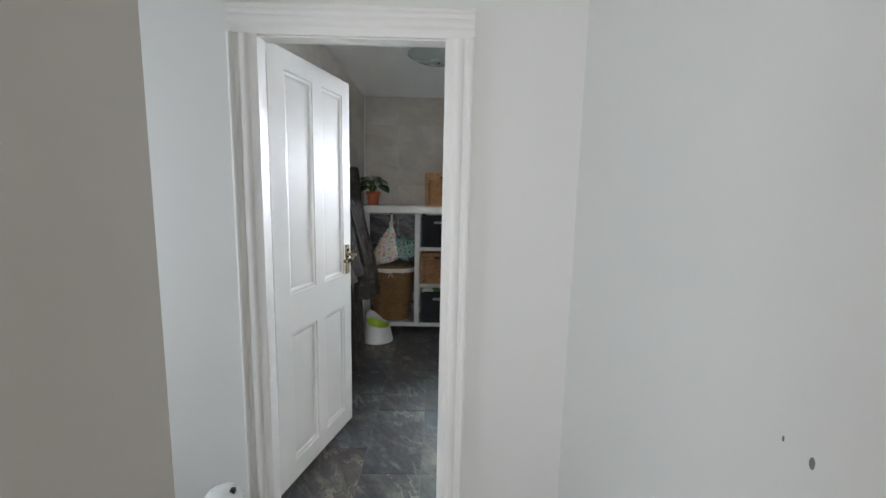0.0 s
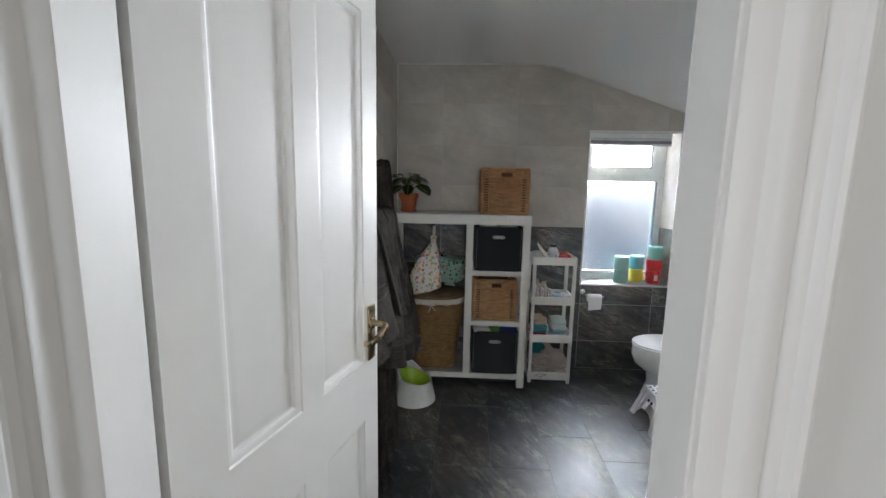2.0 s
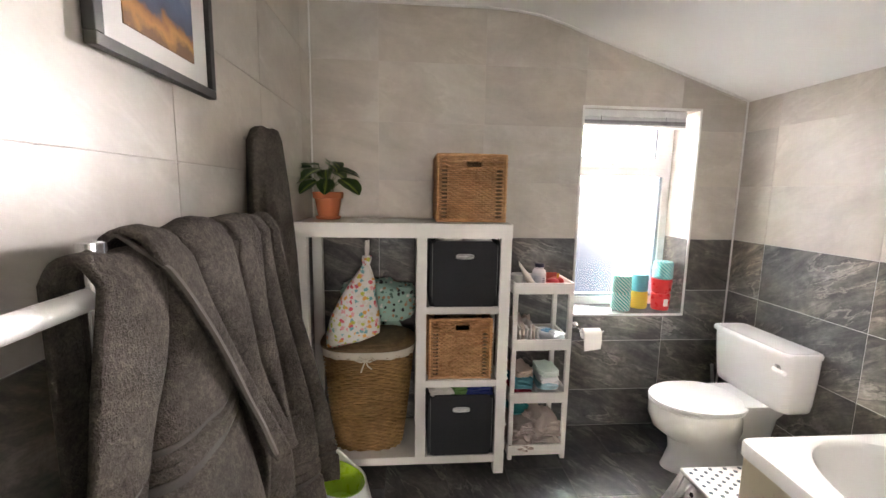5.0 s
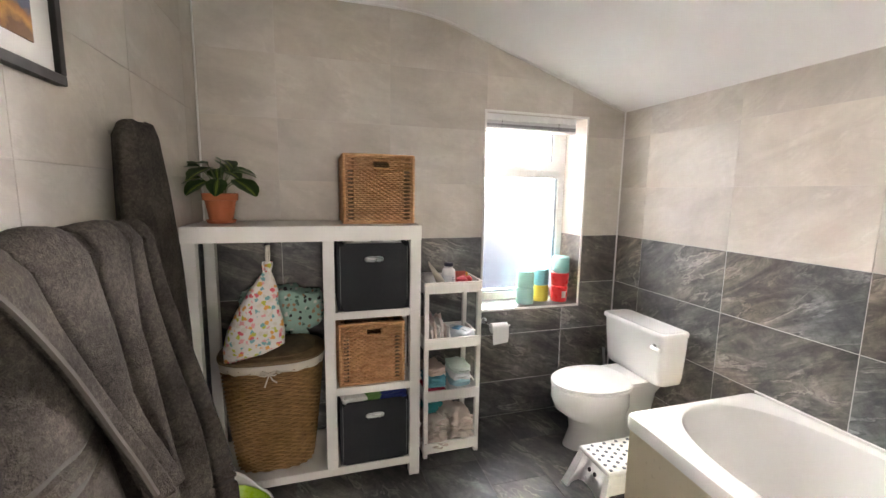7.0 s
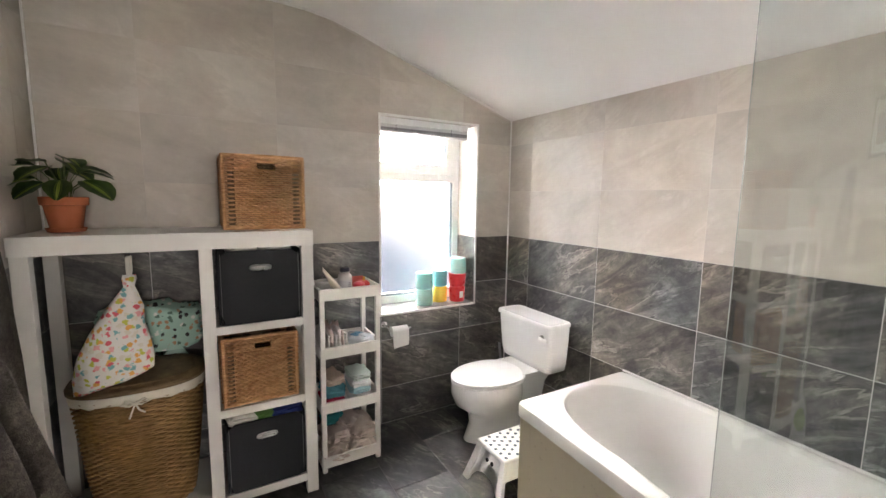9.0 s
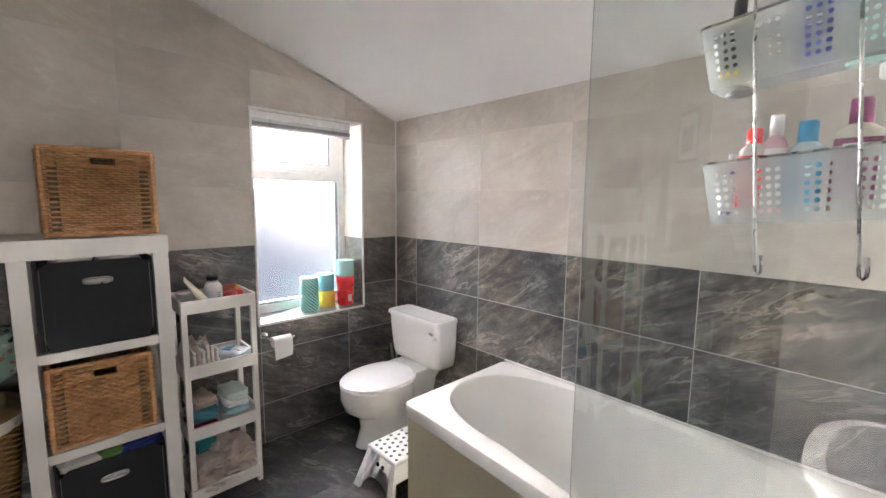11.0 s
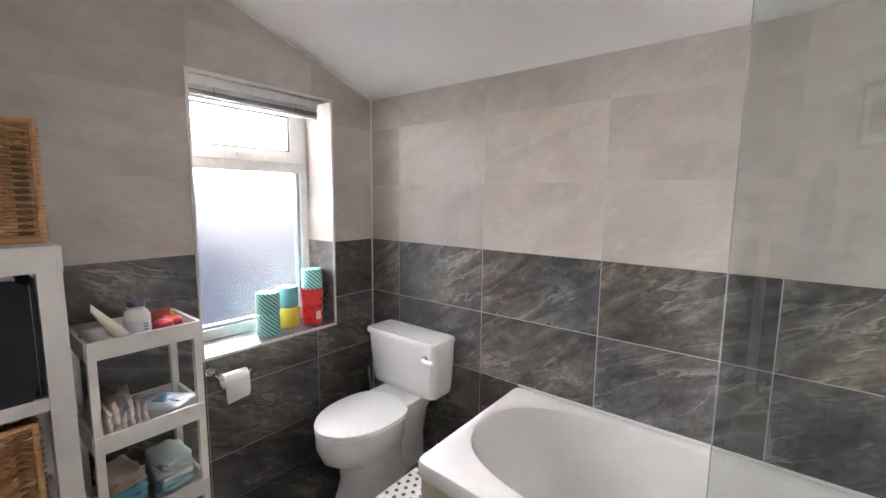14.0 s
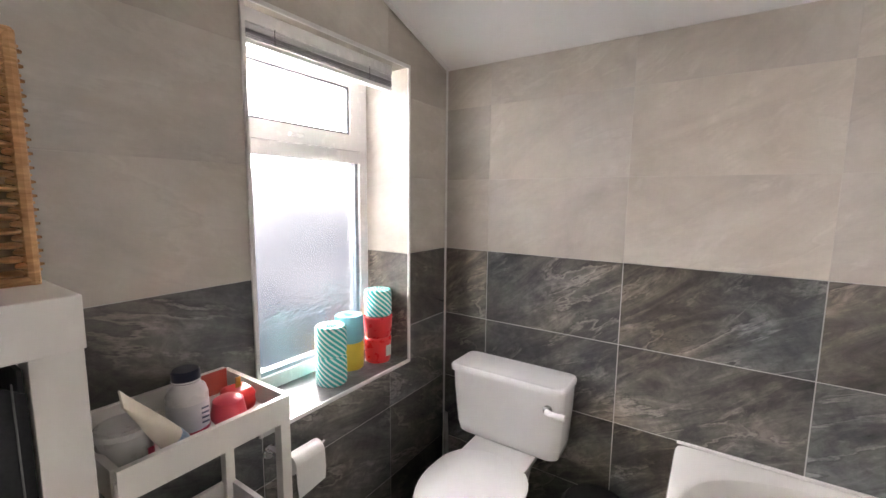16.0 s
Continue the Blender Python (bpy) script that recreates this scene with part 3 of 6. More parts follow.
part("tub", loft(bath_rings(), True, False, True), M["acrylic"], bath)
ys = [BY1 - 0.02, 2.7, 2.5, 2.3, 2.2, 2.1, 2.0, 1.9, 1.8, 1.7, 1.5, 1.3, BY0]
panel = loft([[(front_edge(y) + 0.016, y, 0.0), (front_edge(y) + 0.016, y, 0.497), (front_edge(y) + 0.030, y, 0.497), (front_edge(y) + 0.030, y, 0.0)] for y in ys])
part("front_panel", panel, M["bath_panel"], bath, "cream bath panel")
part("end_panel", box(BX + 0.03, BX1, BY1 - 0.034, BY1 - 0.02, 0, 0.497, 0.002), M["bath_panel"], bath, "cream end panel")
part("sealant", tube([(BX1 + 0.002, BY1 - 0.004, BZ + 0.001), (BX1 + 0.002, BY0 + 0.01, BZ + 0.001)], 0.006, 8), M["trim"], bath, "white sealant bead")

# ---- curved shower screen with caddy ----
SY1 = 2.038


def screen_x(y):
    return front_edge(y) + 0.045


def curved_sheet(ya, yb, half, z0, z1, steps):
    ys_ = [ya + (yb - ya) * k / steps for k in range(steps + 1)]
    return loft([[(screen_x(y) - half, y, z0), (screen_x(y) - half, y, z1), (screen_x(y) + half, y, z1), (screen_x(y) + half, y, z0)] for y in ys_])


screen = thing("shower_screen", (0, 0, 0), "clear curved glass shower screen standing on the bath rim", "screen")
SCREEN = mat("screen_glass", (0.81, 0.85, 0.83), 0.0)
SCREEN.node_tree.nodes["Principled BSDF"].inputs["Transmission Weight"].default_value = 1.0
SCREEN.node_tree.nodes["Principled BSDF"].inputs["IOR"].default_value = 1.6
pane = part("glass", curved_sheet(BY0 + 0.03, SY1, 0.003, BZ + 0.010, 2.03, 40), SCREEN, screen, "clear glass with soap haze")
pane.visible_shadow = False
part("edge_strip", curved_sheet(SY1, SY1 + 0.0025, 0.003, BZ + 0.010, 2.03, 2), plain("grey_green_glass_edge", (0.24, 0.27, 0.255), 0.3), screen)
part("wall_profile", box(screen_x(BY0) - 0.014, screen_x(BY0) + 0.014, BY0, BY0 + 0.034, BZ + 0.002, 2.03, 0.002), M["chrome"], screen)
part("seal_strip", curved_sheet(BY0 + 0.034, SY1 - 0.02, 0.005, BZ + 0.001, BZ + 0.011, 30), plain("clear_seal", (0.5, 0.5, 0.48), 0.3), screen)

PLASTIC = bpy.data.materials.new("frosted_clear_plastic")
PLASTIC.use_nodes = True
pn = PLASTIC.node_tree
pn.nodes["Principled BSDF"].inputs["Base Color"].default_value = (0.70, 0.73, 0.72, 1)
pn.nodes["Principled BSDF"].inputs["Roughness"].default_value = 0.3
glow = pn.nodes.new("ShaderNodeBsdfTranslucent")
glow.inputs[0].default_value = (0.88, 0.91, 0.90, 1)
clear = pn.nodes.new("ShaderNodeBsdfTransparent")
m1, m2 = pn.nodes.new("ShaderNodeMixShader"), pn.nodes.new("ShaderNodeMixShader")
m1.inputs[0].default_value, m2.inputs[0].default_value = 0.40, 0.60
pn.links.new(pn.nodes["Principled BSDF"].outputs[0], m1.inputs[1])
pn.links.new(glow.outputs[0], m1.inputs[2])
pn.links.new(m1.outputs[0], m2.inputs[1])
pn.links.new(clear.outputs[0], m2.inputs[2])
pn.links.new(m2.outputs[0], pn.nodes["Material Output"].inputs["Surface"])


def perforated_side(w, h, cols, rows, hole, thick, at, axis):
    """A plate with round holes: columns of perforations built as cells with an octagonal hole."""
    bm = bmesh.new()
    nx, nz = cols, rows
    cw, ch = w / nx, h / nz
    def put(u, s_, z):
        return (at[0] + s_, at[1] + u, at[2] + z) if axis == "y" else (at[0] + u, at[1] + s_, at[2] + z)
    for i in range(nx):
        for j in range(nz):
            u0, z0 = i * cw, j * ch
            sq = [(u0 + cw * fx, z0 + ch * fz) for fx, fz in ((1, .5), (1, 1), (.5, 1), (0, 1), (0, .5), (0, 0), (.5, 0), (1, 0))]
            full = 1 <= j < nz - 1 and (i % 5) in (1, 2, 3)
            if full:
                ho = [(u0 + cw / 2 + hole * math.cos(k * math.pi / 4), z0 + ch / 2 + hole * math.sin(k * math.pi / 4)) for k in range(8)]
                a = [bm.verts.new(put(u, 0, z)) for u, z in sq]
                b_ = [bm.verts.new(put(u, 0, z)) for u, z in ho]
                for k in range(8):
                    bm.faces.new((a[k], a[(k + 1) % 8], b_[(k + 1) % 8], b_[k]))
            else:
                bm.faces.new([bm.verts.new(put(u, 0, z)) for u, z in (sq[5], sq[7], sq[1], sq[3])])
    bmesh.ops.remove_doubles(bm, verts=bm.verts[:], dist=0.0002)
    ext = bmesh.ops.solidify(bm, geom=bm.faces[:], thickness=thick)
    return bm


KX, KY, KZ, KS = 0.899, 1.585, 1.318, 0.87
caddy = thing("shower_caddy", (KX, KY, KZ), "two-tier hanging shower caddy of clear plastic baskets on chrome rods", "caddy")
caddy.matrix_world = pose(KX, KY, KZ, -4.5, 0, -3) @ Matrix.Diagonal((KS, KS, KS, 1))
for y in (0.062, -0.105):
    part("rod", tube([(-0.004, y - 0.012, 0.028), (-0.005, y - 0.013, 0.002), (-0.003, y - 0.011, -0.010), (0.0, y - 0.006, -0.016), (0.0, y - 0.001, -0.010), (0.0, y, 0.004), (0.0, y, 0.4), (0.0, y, 0.735), (-0.004, y, 0.752), (-0.016, y, 0.752), (-0.018, y, 0.735), (-0.018, y, 0.71)], 0.0034, 10), M["steel"], caddy, "steel hanging rod with a hooked end")


def tapered(bm, z0, high=0.145, narrow=0.91):
    """Draws the basket's sides in towards its floor."""
    for v in bm.verts:
        k = narrow + (1 - narrow) * max(0.0, min(1.0, (v.co.z - z0) / high))
        v.co.x, v.co.y = 0.060 + (v.co.x - 0.060) * k, -0.002 + (v.co.y + 0.002) * k
    return bm


for z in (0.10, 0.42):
    basket = part("basket", tapered(perforated_side(0.34, 0.145, 20, 8, 0.0056, 0.0016, (0.006, -0.172, z), "y"), z), PLASTIC, caddy, "frosted perforated plastic basket")
    part("basket_back", tapered(perforated_side(0.34, 0.145, 20, 8, 0.0056, 0.0016, (0.112, -0.172, z), "y"), z), PLASTIC, basket)
    part("basket_end", tapered(perforated_side(0.104, 0.145, 6, 8, 0.0056, 0.0016, (0.008, -0.172, z), "x"), z), PLASTIC, basket)
    part("basket_end", tapered(perforated_side(0.104, 0.145, 6, 8, 0.0056, 0.0016, (0.008, 0.167, z), "x"), z), PLASTIC, basket)
    part("basket_floor", tapered(box(0.008, 0.112, -0.170, 0.166, z + 0.001, z + 0.003), z), PLASTIC, basket)
    rim_pts = [(x, y, z + 0.147) for x, y in rounded(0.116, 0.352, 0.022, 4, 0.060, -0.002)]
    part("rim", tube(rim_pts + rim_pts[:1], 0.003, 8), M["steel"], basket, "steel wire rim")
part("sucker", lathe([(0.03, 0), (0.032, 0.006), (0.012, 0.018)], 20, (0.05, 0.10, 0.402)), plain("grey_rubber", (0.30, 0.30, 0.29), 0.5), caddy)


def bottle(name, at, w, d, h, colour, cap, cap_w, cap_h, label, turn=0.0):
    ob = thing(name, at, label, "bottle", "toiletries in the caddy", turn)
    rings = []
    for k, z in ((0.92, 0.0), (1.0, 0.006), (1.0, h * 0.86), (0.92, h * 0.93), (0.55, h * 0.985), (0.45, h)):
        rings.append([(x, y, z) for x, y in rounded(w * k, d * k, min(w, d) * k * 0.42, 5)])
    part("body", loft(rings), plain(name + "_plastic", colour, 0.28, bump=0, spec=0.5), ob)
    part("cap", lathe([(cap_w, h), (cap_w, h + cap_h * 0.9), (cap_w * 0.9, h + cap_h)], 18), plain(name + "_cap", cap, 0.3, bump=0), ob)
    part("label_band", loft([[(x, y, z) for x, y in rounded(w * 1.014, d * 1.014, min(w, d) * 0.42, 5)] for z in (h * 0.16, h * 0.845)], True, False, False), plain(name + "_label", cap, 0.4, bump=0), ob)
    for k in range(3):
        part("label_text", box(-w * 0.30, w * (0.30 - 0.08 * k), d * 0.511, d * 0.516, h * (0.74 - 0.10 * k), h * (0.785 - 0.10 * k)), plain(name + "_print", (0.70, 0.68, 0.64), 0.5, bump=0), ob)
    return ob


CZ, CX = KZ + 0.104 * KS, KX + 0.062 * KS
lean = [(1.735, CZ + -0.0042, 0.03, 0.03, 0.11, (0.02, 0.025, 0.12), (0.6, 0.6, 0.62), 0.008, 0.03, "slim navy razor bottle with a silver top"),
        (1.695, CZ + -0.0015, 0.055, 0.035, 0.15, (0.66, 0.62, 0.56), (0.8, 0.03, 0.03), 0.016, 0.035, "red shampoo bottle with a red flip cap"),
        (1.655, CZ + 0.0012, 0.045, 0.035, 0.16, (0.72, 0.45, 0.50), (0.75, 0.70, 0.70), 0.013, 0.045, "pale pink lotion bottle with a pump"),
        (1.600, CZ + 0.0050, 0.065, 0.04, 0.14, (0.46, 0.56, 0.62), (0.01, 0.28, 0.52), 0.018, 0.045, "blue shower gel bottle with a blue cap"),
        (1.520, CZ + 0.0105, 0.075, 0.045, 0.16, (0.56, 0.50, 0.42), (0.20, 0.01, 0.09), 0.019, 0.05, "burgundy hair conditioner bottle"),
        (1.475, CZ + 0.0136, 0.05, 0.035, 0.12, (0.72, 0.74, 0.70), (0.7, 0.7, 0.7), 0.014, 0.02, "white plastic toiletry bottle")]
for y, z, w, d, h, c, cap, cw, chh, label in lean:
    bottle("toiletry_bottle", (CX, KY + (y - 1.60) * KS, z), w * KS, d * KS, h * 1.02, c, cap, cw * KS, chh * KS, label, 90)
for y, z, c, cap, label in ((1.72, CZ + 0.33, (0.60, 0.45, 0.10), (0.01, 0.01, 0.01), "amber bottle with a black pump"), (1.58, CZ + 0.322, (0.10, 0.12, 0.42), (0.1, 0.1, 0.4), "blue printed shampoo bottle"), (1.50, CZ + 0.316, (0.55, 0.75, 0.74), (0.5, 0.7, 0.7), "pale turquoise toiletry bottle")):
    bottle("toiletry_bottle", (CX, KY + 0.022 + (y - 1.60) * KS, CZ + (z - CZ) * KS), 0.052, 0.04, 0.12, c, cap, 0.012, 0.035, label, 90)

# extractor fan high on the bath wall
fan = thing("extractor_fan", (RIGHT - 0.008, 1.43, 1.88), "white square extractor fan with round slotted grille", "fan")
part("housing", box(-0.035, 0, -0.085, 0.085, -0.08, 0.09, 0.008), M["white_plastic"], fan)
# raised black strips stand for the shade inside the grille's slots
for i in range(7):
    z = -0.045 + i * 0.016
    half = math.sqrt(max(0.0004, 0.056 ** 2 - (z - 0.003) ** 2))
    part("slot", box(-0.0375, -0.034, -half, half, z, z + 0.007), M["black_plastic"], fan)

# ---- basin on the doorway wall ----
basin = thing("wash_basin", (0.60, DOOR_IN + 0.001, 0.0), "white ceramic wash basin on a pedestal with a black tap", "basin")
basin.matrix_world = pose(0.60, DOOR_IN + 0.001, 0.0) @ Matrix.Diagonal((1.10, 1.14, 1.03, 1))
rings = []
def basin_ring(w, d, y0, z, e=2.6, n=40):
    pts = []
    for k in range(n):
        a = 2 * math.pi * k / n
        c, s_ = math.cos(a), math.sin(a)
        px = abs(c) ** (2 / e) * (1 if c > 0 else -1)
        py = abs(s_) ** (2 / (e if s_ > 0 else 8)) * (1 if s_ > 0 else -1)
        pts.append((px * w / 2, y0 + d / 2 + py * d / 2, z))
    return pts
for w, d, y0, z in ((0.20, 0.18, 0.03, 0.66), (0.40, 0.36, 0.0, 0.72), (0.50, 0.43, 0.0, 0.80), (0.52, 0.44, 0.0, 0.835), (0.515, 0.435, 0.002, 0.842), (0.45, 0.30, 0.105, 0.842), (0.43, 0.285, 0.11, 0.83), (0.36, 0.24, 0.13, 0.76), (0.16, 0.12, 0.19, 0.71)):
    rings.append(basin_ring(w, d, y0, z))
part("bowl", loft(rings), M["ceramic"], basin)
part("pedestal", loft([basin_ring(w, d, 0.02, z, 2.2) for w, d, z in ((0.22, 0.20, 0.0), (0.19, 0.18, 0.04), (0.16, 0.16, 0.35), (0.20, 0.19, 0.665))]), M["ceramic"], basin)
tap = part("tap", tube([(0.0, 0.06, 0.842), (0.0, 0.06, 0.90), (0.0, 0.075, 0.925), (0.0, 0.11, 0.928), (0.0, 0.16, 0.915)], 0.014, 12), M["black_plastic"], basin, "black mixer tap")
part("overflow_ring", lathe([(0.010, 0), (0.012, 0.003), (0.006, 0.004)], 16), M["steel"], basin, "steel overflow ring").matrix_basis = pose(0.0, 0.118, 0.805, -100, 0, 0)
part("tap_lever", tube([(0.0, 0.06, 0.925), (0.0, 0.03, 0.95), (0.0, 0.10, 0.965)], 0.008, 10), M["black_plastic"], tap)
soap = thing("soap_bottle", (0.78, DOOR_IN + 0.06, 0.8675), "green hand soap bottle with a black pump", "bottle")
part("body", lathe([(0.03, 0), (0.032, 0.01), (0.032, 0.09), (0.014, 0.11), (0.014, 0.115)], 20), plain("green_soap", (0.06, 0.42, 0.22), 0.2, bump=0), soap)
part("pump", tube([(0, 0, 0.115), (0, 0, 0.15), (0, 0.04, 0.152)], 0.008, 10), M["black_plastic"], soap)

# ---- toilet ----
toilet = thing("toilet", (1.2, 3.455, 0), "white close-coupled toilet with the lid down", "toilet")
def oval(cx, a, b, z, n=40, blunt=0.0, cy=0.0):
    """Egg-shaped ring: rounder at the front (towards -x), blunt at the back."""
    pts = []
    for k in range(n):
        q = 2 * math.pi * k / n
        c, s_ = math.cos(q), math.sin(q)
        x = c * a if c < 0 else (abs(c) ** (1 - blunt)) * a
        pts.append((cx + x, cy + s_ * b * (1 - 0.06 * (c < 0) * abs(c)), z))
    return pts
part("pan", loft([oval(0.12, 0.225, 0.115, 0.0), oval(0.12, 0.22, 0.11, 0.012), oval(0.12, 0.19, 0.10, 0.10), oval(0.11, 0.19, 0.105, 0.17), oval(0.07, 0.235, 0.145, 0.235), oval(0.05, 0.24, 0.170, 0.30), oval(0.045, 0.232, 0.178, 0.345), oval(0.045, 0.228, 0.176, 0.36)]), M["ceramic"], toilet)
part("pan_back", loft([[(x, y, z) for x, y in rounded(w, d, 0.04, 6, c, 0.0)] for z, w, d, c in ((0.0, 0.24, 0.16, 0.33), (0.02, 0.235, 0.15, 0.33), (0.16, 0.23, 0.14, 0.335), (0.30, 0.26, 0.18, 0.33), (0.37, 0.28, 0.26, 0.33), (0.40, 0.28, 0.27, 0.33))]), M["ceramic"], toilet)
part("seat", loft([oval(0.045, 0.226, 0.176, 0.361, blunt=0.3), oval(0.045, 0.234, 0.183, 0.366, blunt=0.3), oval(0.045, 0.234, 0.183, 0.374, blunt=0.3), oval(0.045, 0.228, 0.178, 0.379, blunt=0.3)]), M["seat_plastic"], toilet)
part("lid", loft([oval(0.045, 0.226, 0.176, 0.3805, blunt=0.4), oval(0.045, 0.236, 0.185, 0.385, blunt=0.4), oval(0.045, 0.234, 0.183, 0.394, blunt=0.4), oval(0.045, 0.215, 0.165, 0.401, blunt=0.4), oval(0.045, 0.14, 0.10, 0.404, blunt=0.4)]), M["seat_plastic"], toilet)
for y in (-0.075, 0.075):
    part("hinge", lathe([(0.018, 0.36), (0.018, 0.392), (0.010, 0.397)], 16, (0.262, y, 0)), M["white_plastic"], toilet)
rings = []
for z, w, d in ((0.402, 0.155, 0.42), (0.412, 0.165, 0.44), (0.45, 0.172, 0.455), (0.60, 0.183, 0.478), (0.688, 0.188, 0.484)):
    rings.append([(x, y, z) for x, y in rounded(w, d, 0.035, 5, 0.49 - w / 2, 0.0)])
cistern = part("cistern", loft(rings), M["ceramic"], toilet)
part("cistern_lid", loft([[(x, y, z) for x, y in rounded(w, d, 0.03, 5, 0.49 - 0.1, 0.0)] for z, w, d in ((0.689, 0.196, 0.494), (0.705, 0.198, 0.496), (0.713, 0.190, 0.488), (0.716, 0.178, 0.475), (0.7125, 0.150, 0.452), (0.7120, 0.12, 0.42))]), M["ceramic"], cistern)
lever = part("lever_boss", lathe([(0.017, 0), (0.019, 0.008), (0.014, 0.018), (0.008, 0.024)], 16), M["steel"], cistern, "chrome flush boss")
lever.matrix_basis = pose(0.304, -0.188, 0.630, 0, -90, 0)
part("flush_lever", tube([(0.283, -0.190, 0.630), (0.274, -0.200, 0.631), (0.268, -0.218, 0.632), (0.267, -0.243, 0.634), (0.268, -0.262, 0.634)], 0.0115, 12), M["white_plastic"], cistern, "white ceramic flush lever")

brush = thing("toilet_brush", (1.62, 3.79, 0), "toilet brush with grey handle in a holder behind the toilet", "brush")
part("holder", lathe([(0.045, 0), (0.05, 0.01), (0.045, 0.12), (0.04, 0.125)], 20), M["black_plastic"], brush)
part("handle", tube([(0, 0, 0.1), (-0.02, -0.01, 0.30), (-0.045, -0.02, 0.43)], 0.009, 10), plain("grey_handle", (0.42, 0.42, 0.42), 0.4), brush)

bin_ = thing("pedal_bin", (1.562, 3.09, 0), "small round black pedal bin with a chrome rim", "bin")
bin_.matrix_world = pose(1.562, 3.09, 0) @ Matrix.Diagonal((1.2, 1.2, 0.95, 1))
part("body", lathe([(0.088, 0.0), (0.092, 0.012), (0.098, 0.268)], 32), M["chrome"], bin_, "brushed steel bin body")
part("lid", lathe([(0.102, 0.269), (0.104, 0.283), (0.092, 0.300), (0.05, 0.311), (0.002, 0.314)], 32), M["black_plastic"], bin_, "black domed bin lid")
part("pedal", box(-0.02, 0.02, -0.125, -0.085, 0.008, 0.018, 0.003), M["black_plastic"], bin_)

# ---- step stool ----
stool = thing("step_stool", (1.14, 3.04, 0), "white plastic child's step stool with grey grip dots", "stool")
top_z = 0.215
def slab(x, y, z, sx, sy):
    return [(x + px * sx, y + py * sy, z) for px, py in ((-1, -1), (1, -1), (1, 1), (-1, 1))]
part("top", loft([slab(0, 0, top_z - 0.02, 0.165, 0.113), slab(0, 0, top_z - 0.006, 0.165, 0.113), slab(0, 0, top_z, 0.16, 0.108)]), M["white_plastic"], stool)
for sx in (-1, 1):
    for sy in (-1, 1):
        part("leg", loft([slab(sx * 0.155, sy * 0.098, top_z - 0.021, 0.010, 0.014), slab(sx * 0.185, sy * 0.115, 0.10, 0.009, 0.018), slab(sx * 0.213, sy * 0.14, 0.0, 0.009, 0.022)]), M["white_plastic"], stool)
    # the flared end between the two legs, arched at its foot
    b = bmesh.new()
    cols_ = [-0.098, -0.06, -0.03, 0, 0.03, 0.06, 0.098]
    for y0, y1 in zip(cols_, cols_[1:]):
        za, zb = (0.085 - 0.0 * abs(y0)) - (abs(y0) / 0.098) ** 3 * 0.085, 0.085 - (abs(y1) / 0.098) ** 3 * 0.085
        f = lambda z: sx * (0.155 + (0.194 - z) / 0.194 * 0.058)
        k = lambda y, z: y * (1 + (0.194 - z) / 0.194 * 0.35)
        q = [(f(0.194), y0, 0.194), (f(0.194), y1, 0.194), (f(zb), k(y1, zb), zb), (f(za), k(y0, za), za)]
        outer_ = [b.verts.new(p) for p in q]
        inner_ = [b.verts.new((p[0] - sx * 0.006, p[1], p[2])) for p in q]
        b.faces.new(outer_)
        b.faces.new(list(reversed(inner_)))
        for i in range(4):
            b.faces.new((outer_[i], outer_[(i + 1) % 4], inner_[(i + 1) % 4], inner_[i]))
    bmesh.ops.remove_doubles(b, verts=b.verts[:], dist=0.0005)
    bmesh.ops.recalc_face_normals(b, faces=b.faces[:])
    part("end_wall", b, M["white_plastic"], stool)
for sy in (-1, 1):
    part("side_wall", loft([slab(0, sy * 0.108, 0.194, 0.16, 0.003), slab(0, sy * 0.125, 0.12, 0.175, 0.003)]), M["white_plastic"], stool)
dot = mesh_of(lathe([(0.0085, 0), (0.0085, 0.0015), (0.006, 0.0022)], 12), "grip_dot", plain("blue_grey_rubber", (0.10, 0.12, 0.15), 0.6))
for i in range(9):
    for j in range(5):
        o = new("grip_dot", dot)
        o.parent = stool
        o.location = (-0.140 + i * 0.035, -0.082 + j * 0.041 + (0.010 if i % 2 else -0.010), top_z)
# black discs on the end wall stand for the dark of two holes
for y in (-0.02, 0.02):
    o = part("grip_hole", lathe([(0.0105, 0), (0.0105, 0.002)], 14), M["black_plastic"], stool)
    o.matrix_basis = pose(-0.168, y, 0.15, 0, -73, 0)

# ---- weaving ----
def weave(place, wide, high, courses, stakes, amp=0.0078, ladders=True, back=0.0):
    """A woven skin. place(u, v, h) gives the point at u along, v up and h out of the surface, u and v from 0 to 1."""
    bm = bmesh.new()
    rows, nu = [], stakes * 2
    prof = ((0.06, -0.7), (0.35, 0.9), (0.65, 0.9), (0.94, -0.7))
    for i in range(courses):
        for fv, fh in prof:
            row = []
            for k in range(nu + 1):
                u = k / nu
                over = 1.0 if (k // 2 + i) % 2 else -0.6
                h = amp * (fh * 0.9 + over * 0.9)
                if ladders and (0.045 < u < 0.105 or 0.895 < u < 0.955) and i % 2:
                    h = -amp * 4.5
                row.append(bm.verts.new(place(u, (i + fv) / courses, h)))
            rows.append(row)
    for a, b_ in zip(rows, rows[1:]):
        for k in range(nu):
            bm.faces.new((a[k], a[k + 1], b_[k + 1], b_[k]))
    bmesh.ops.recalc_face_normals(bm, faces=bm.faces[:])
    return bm


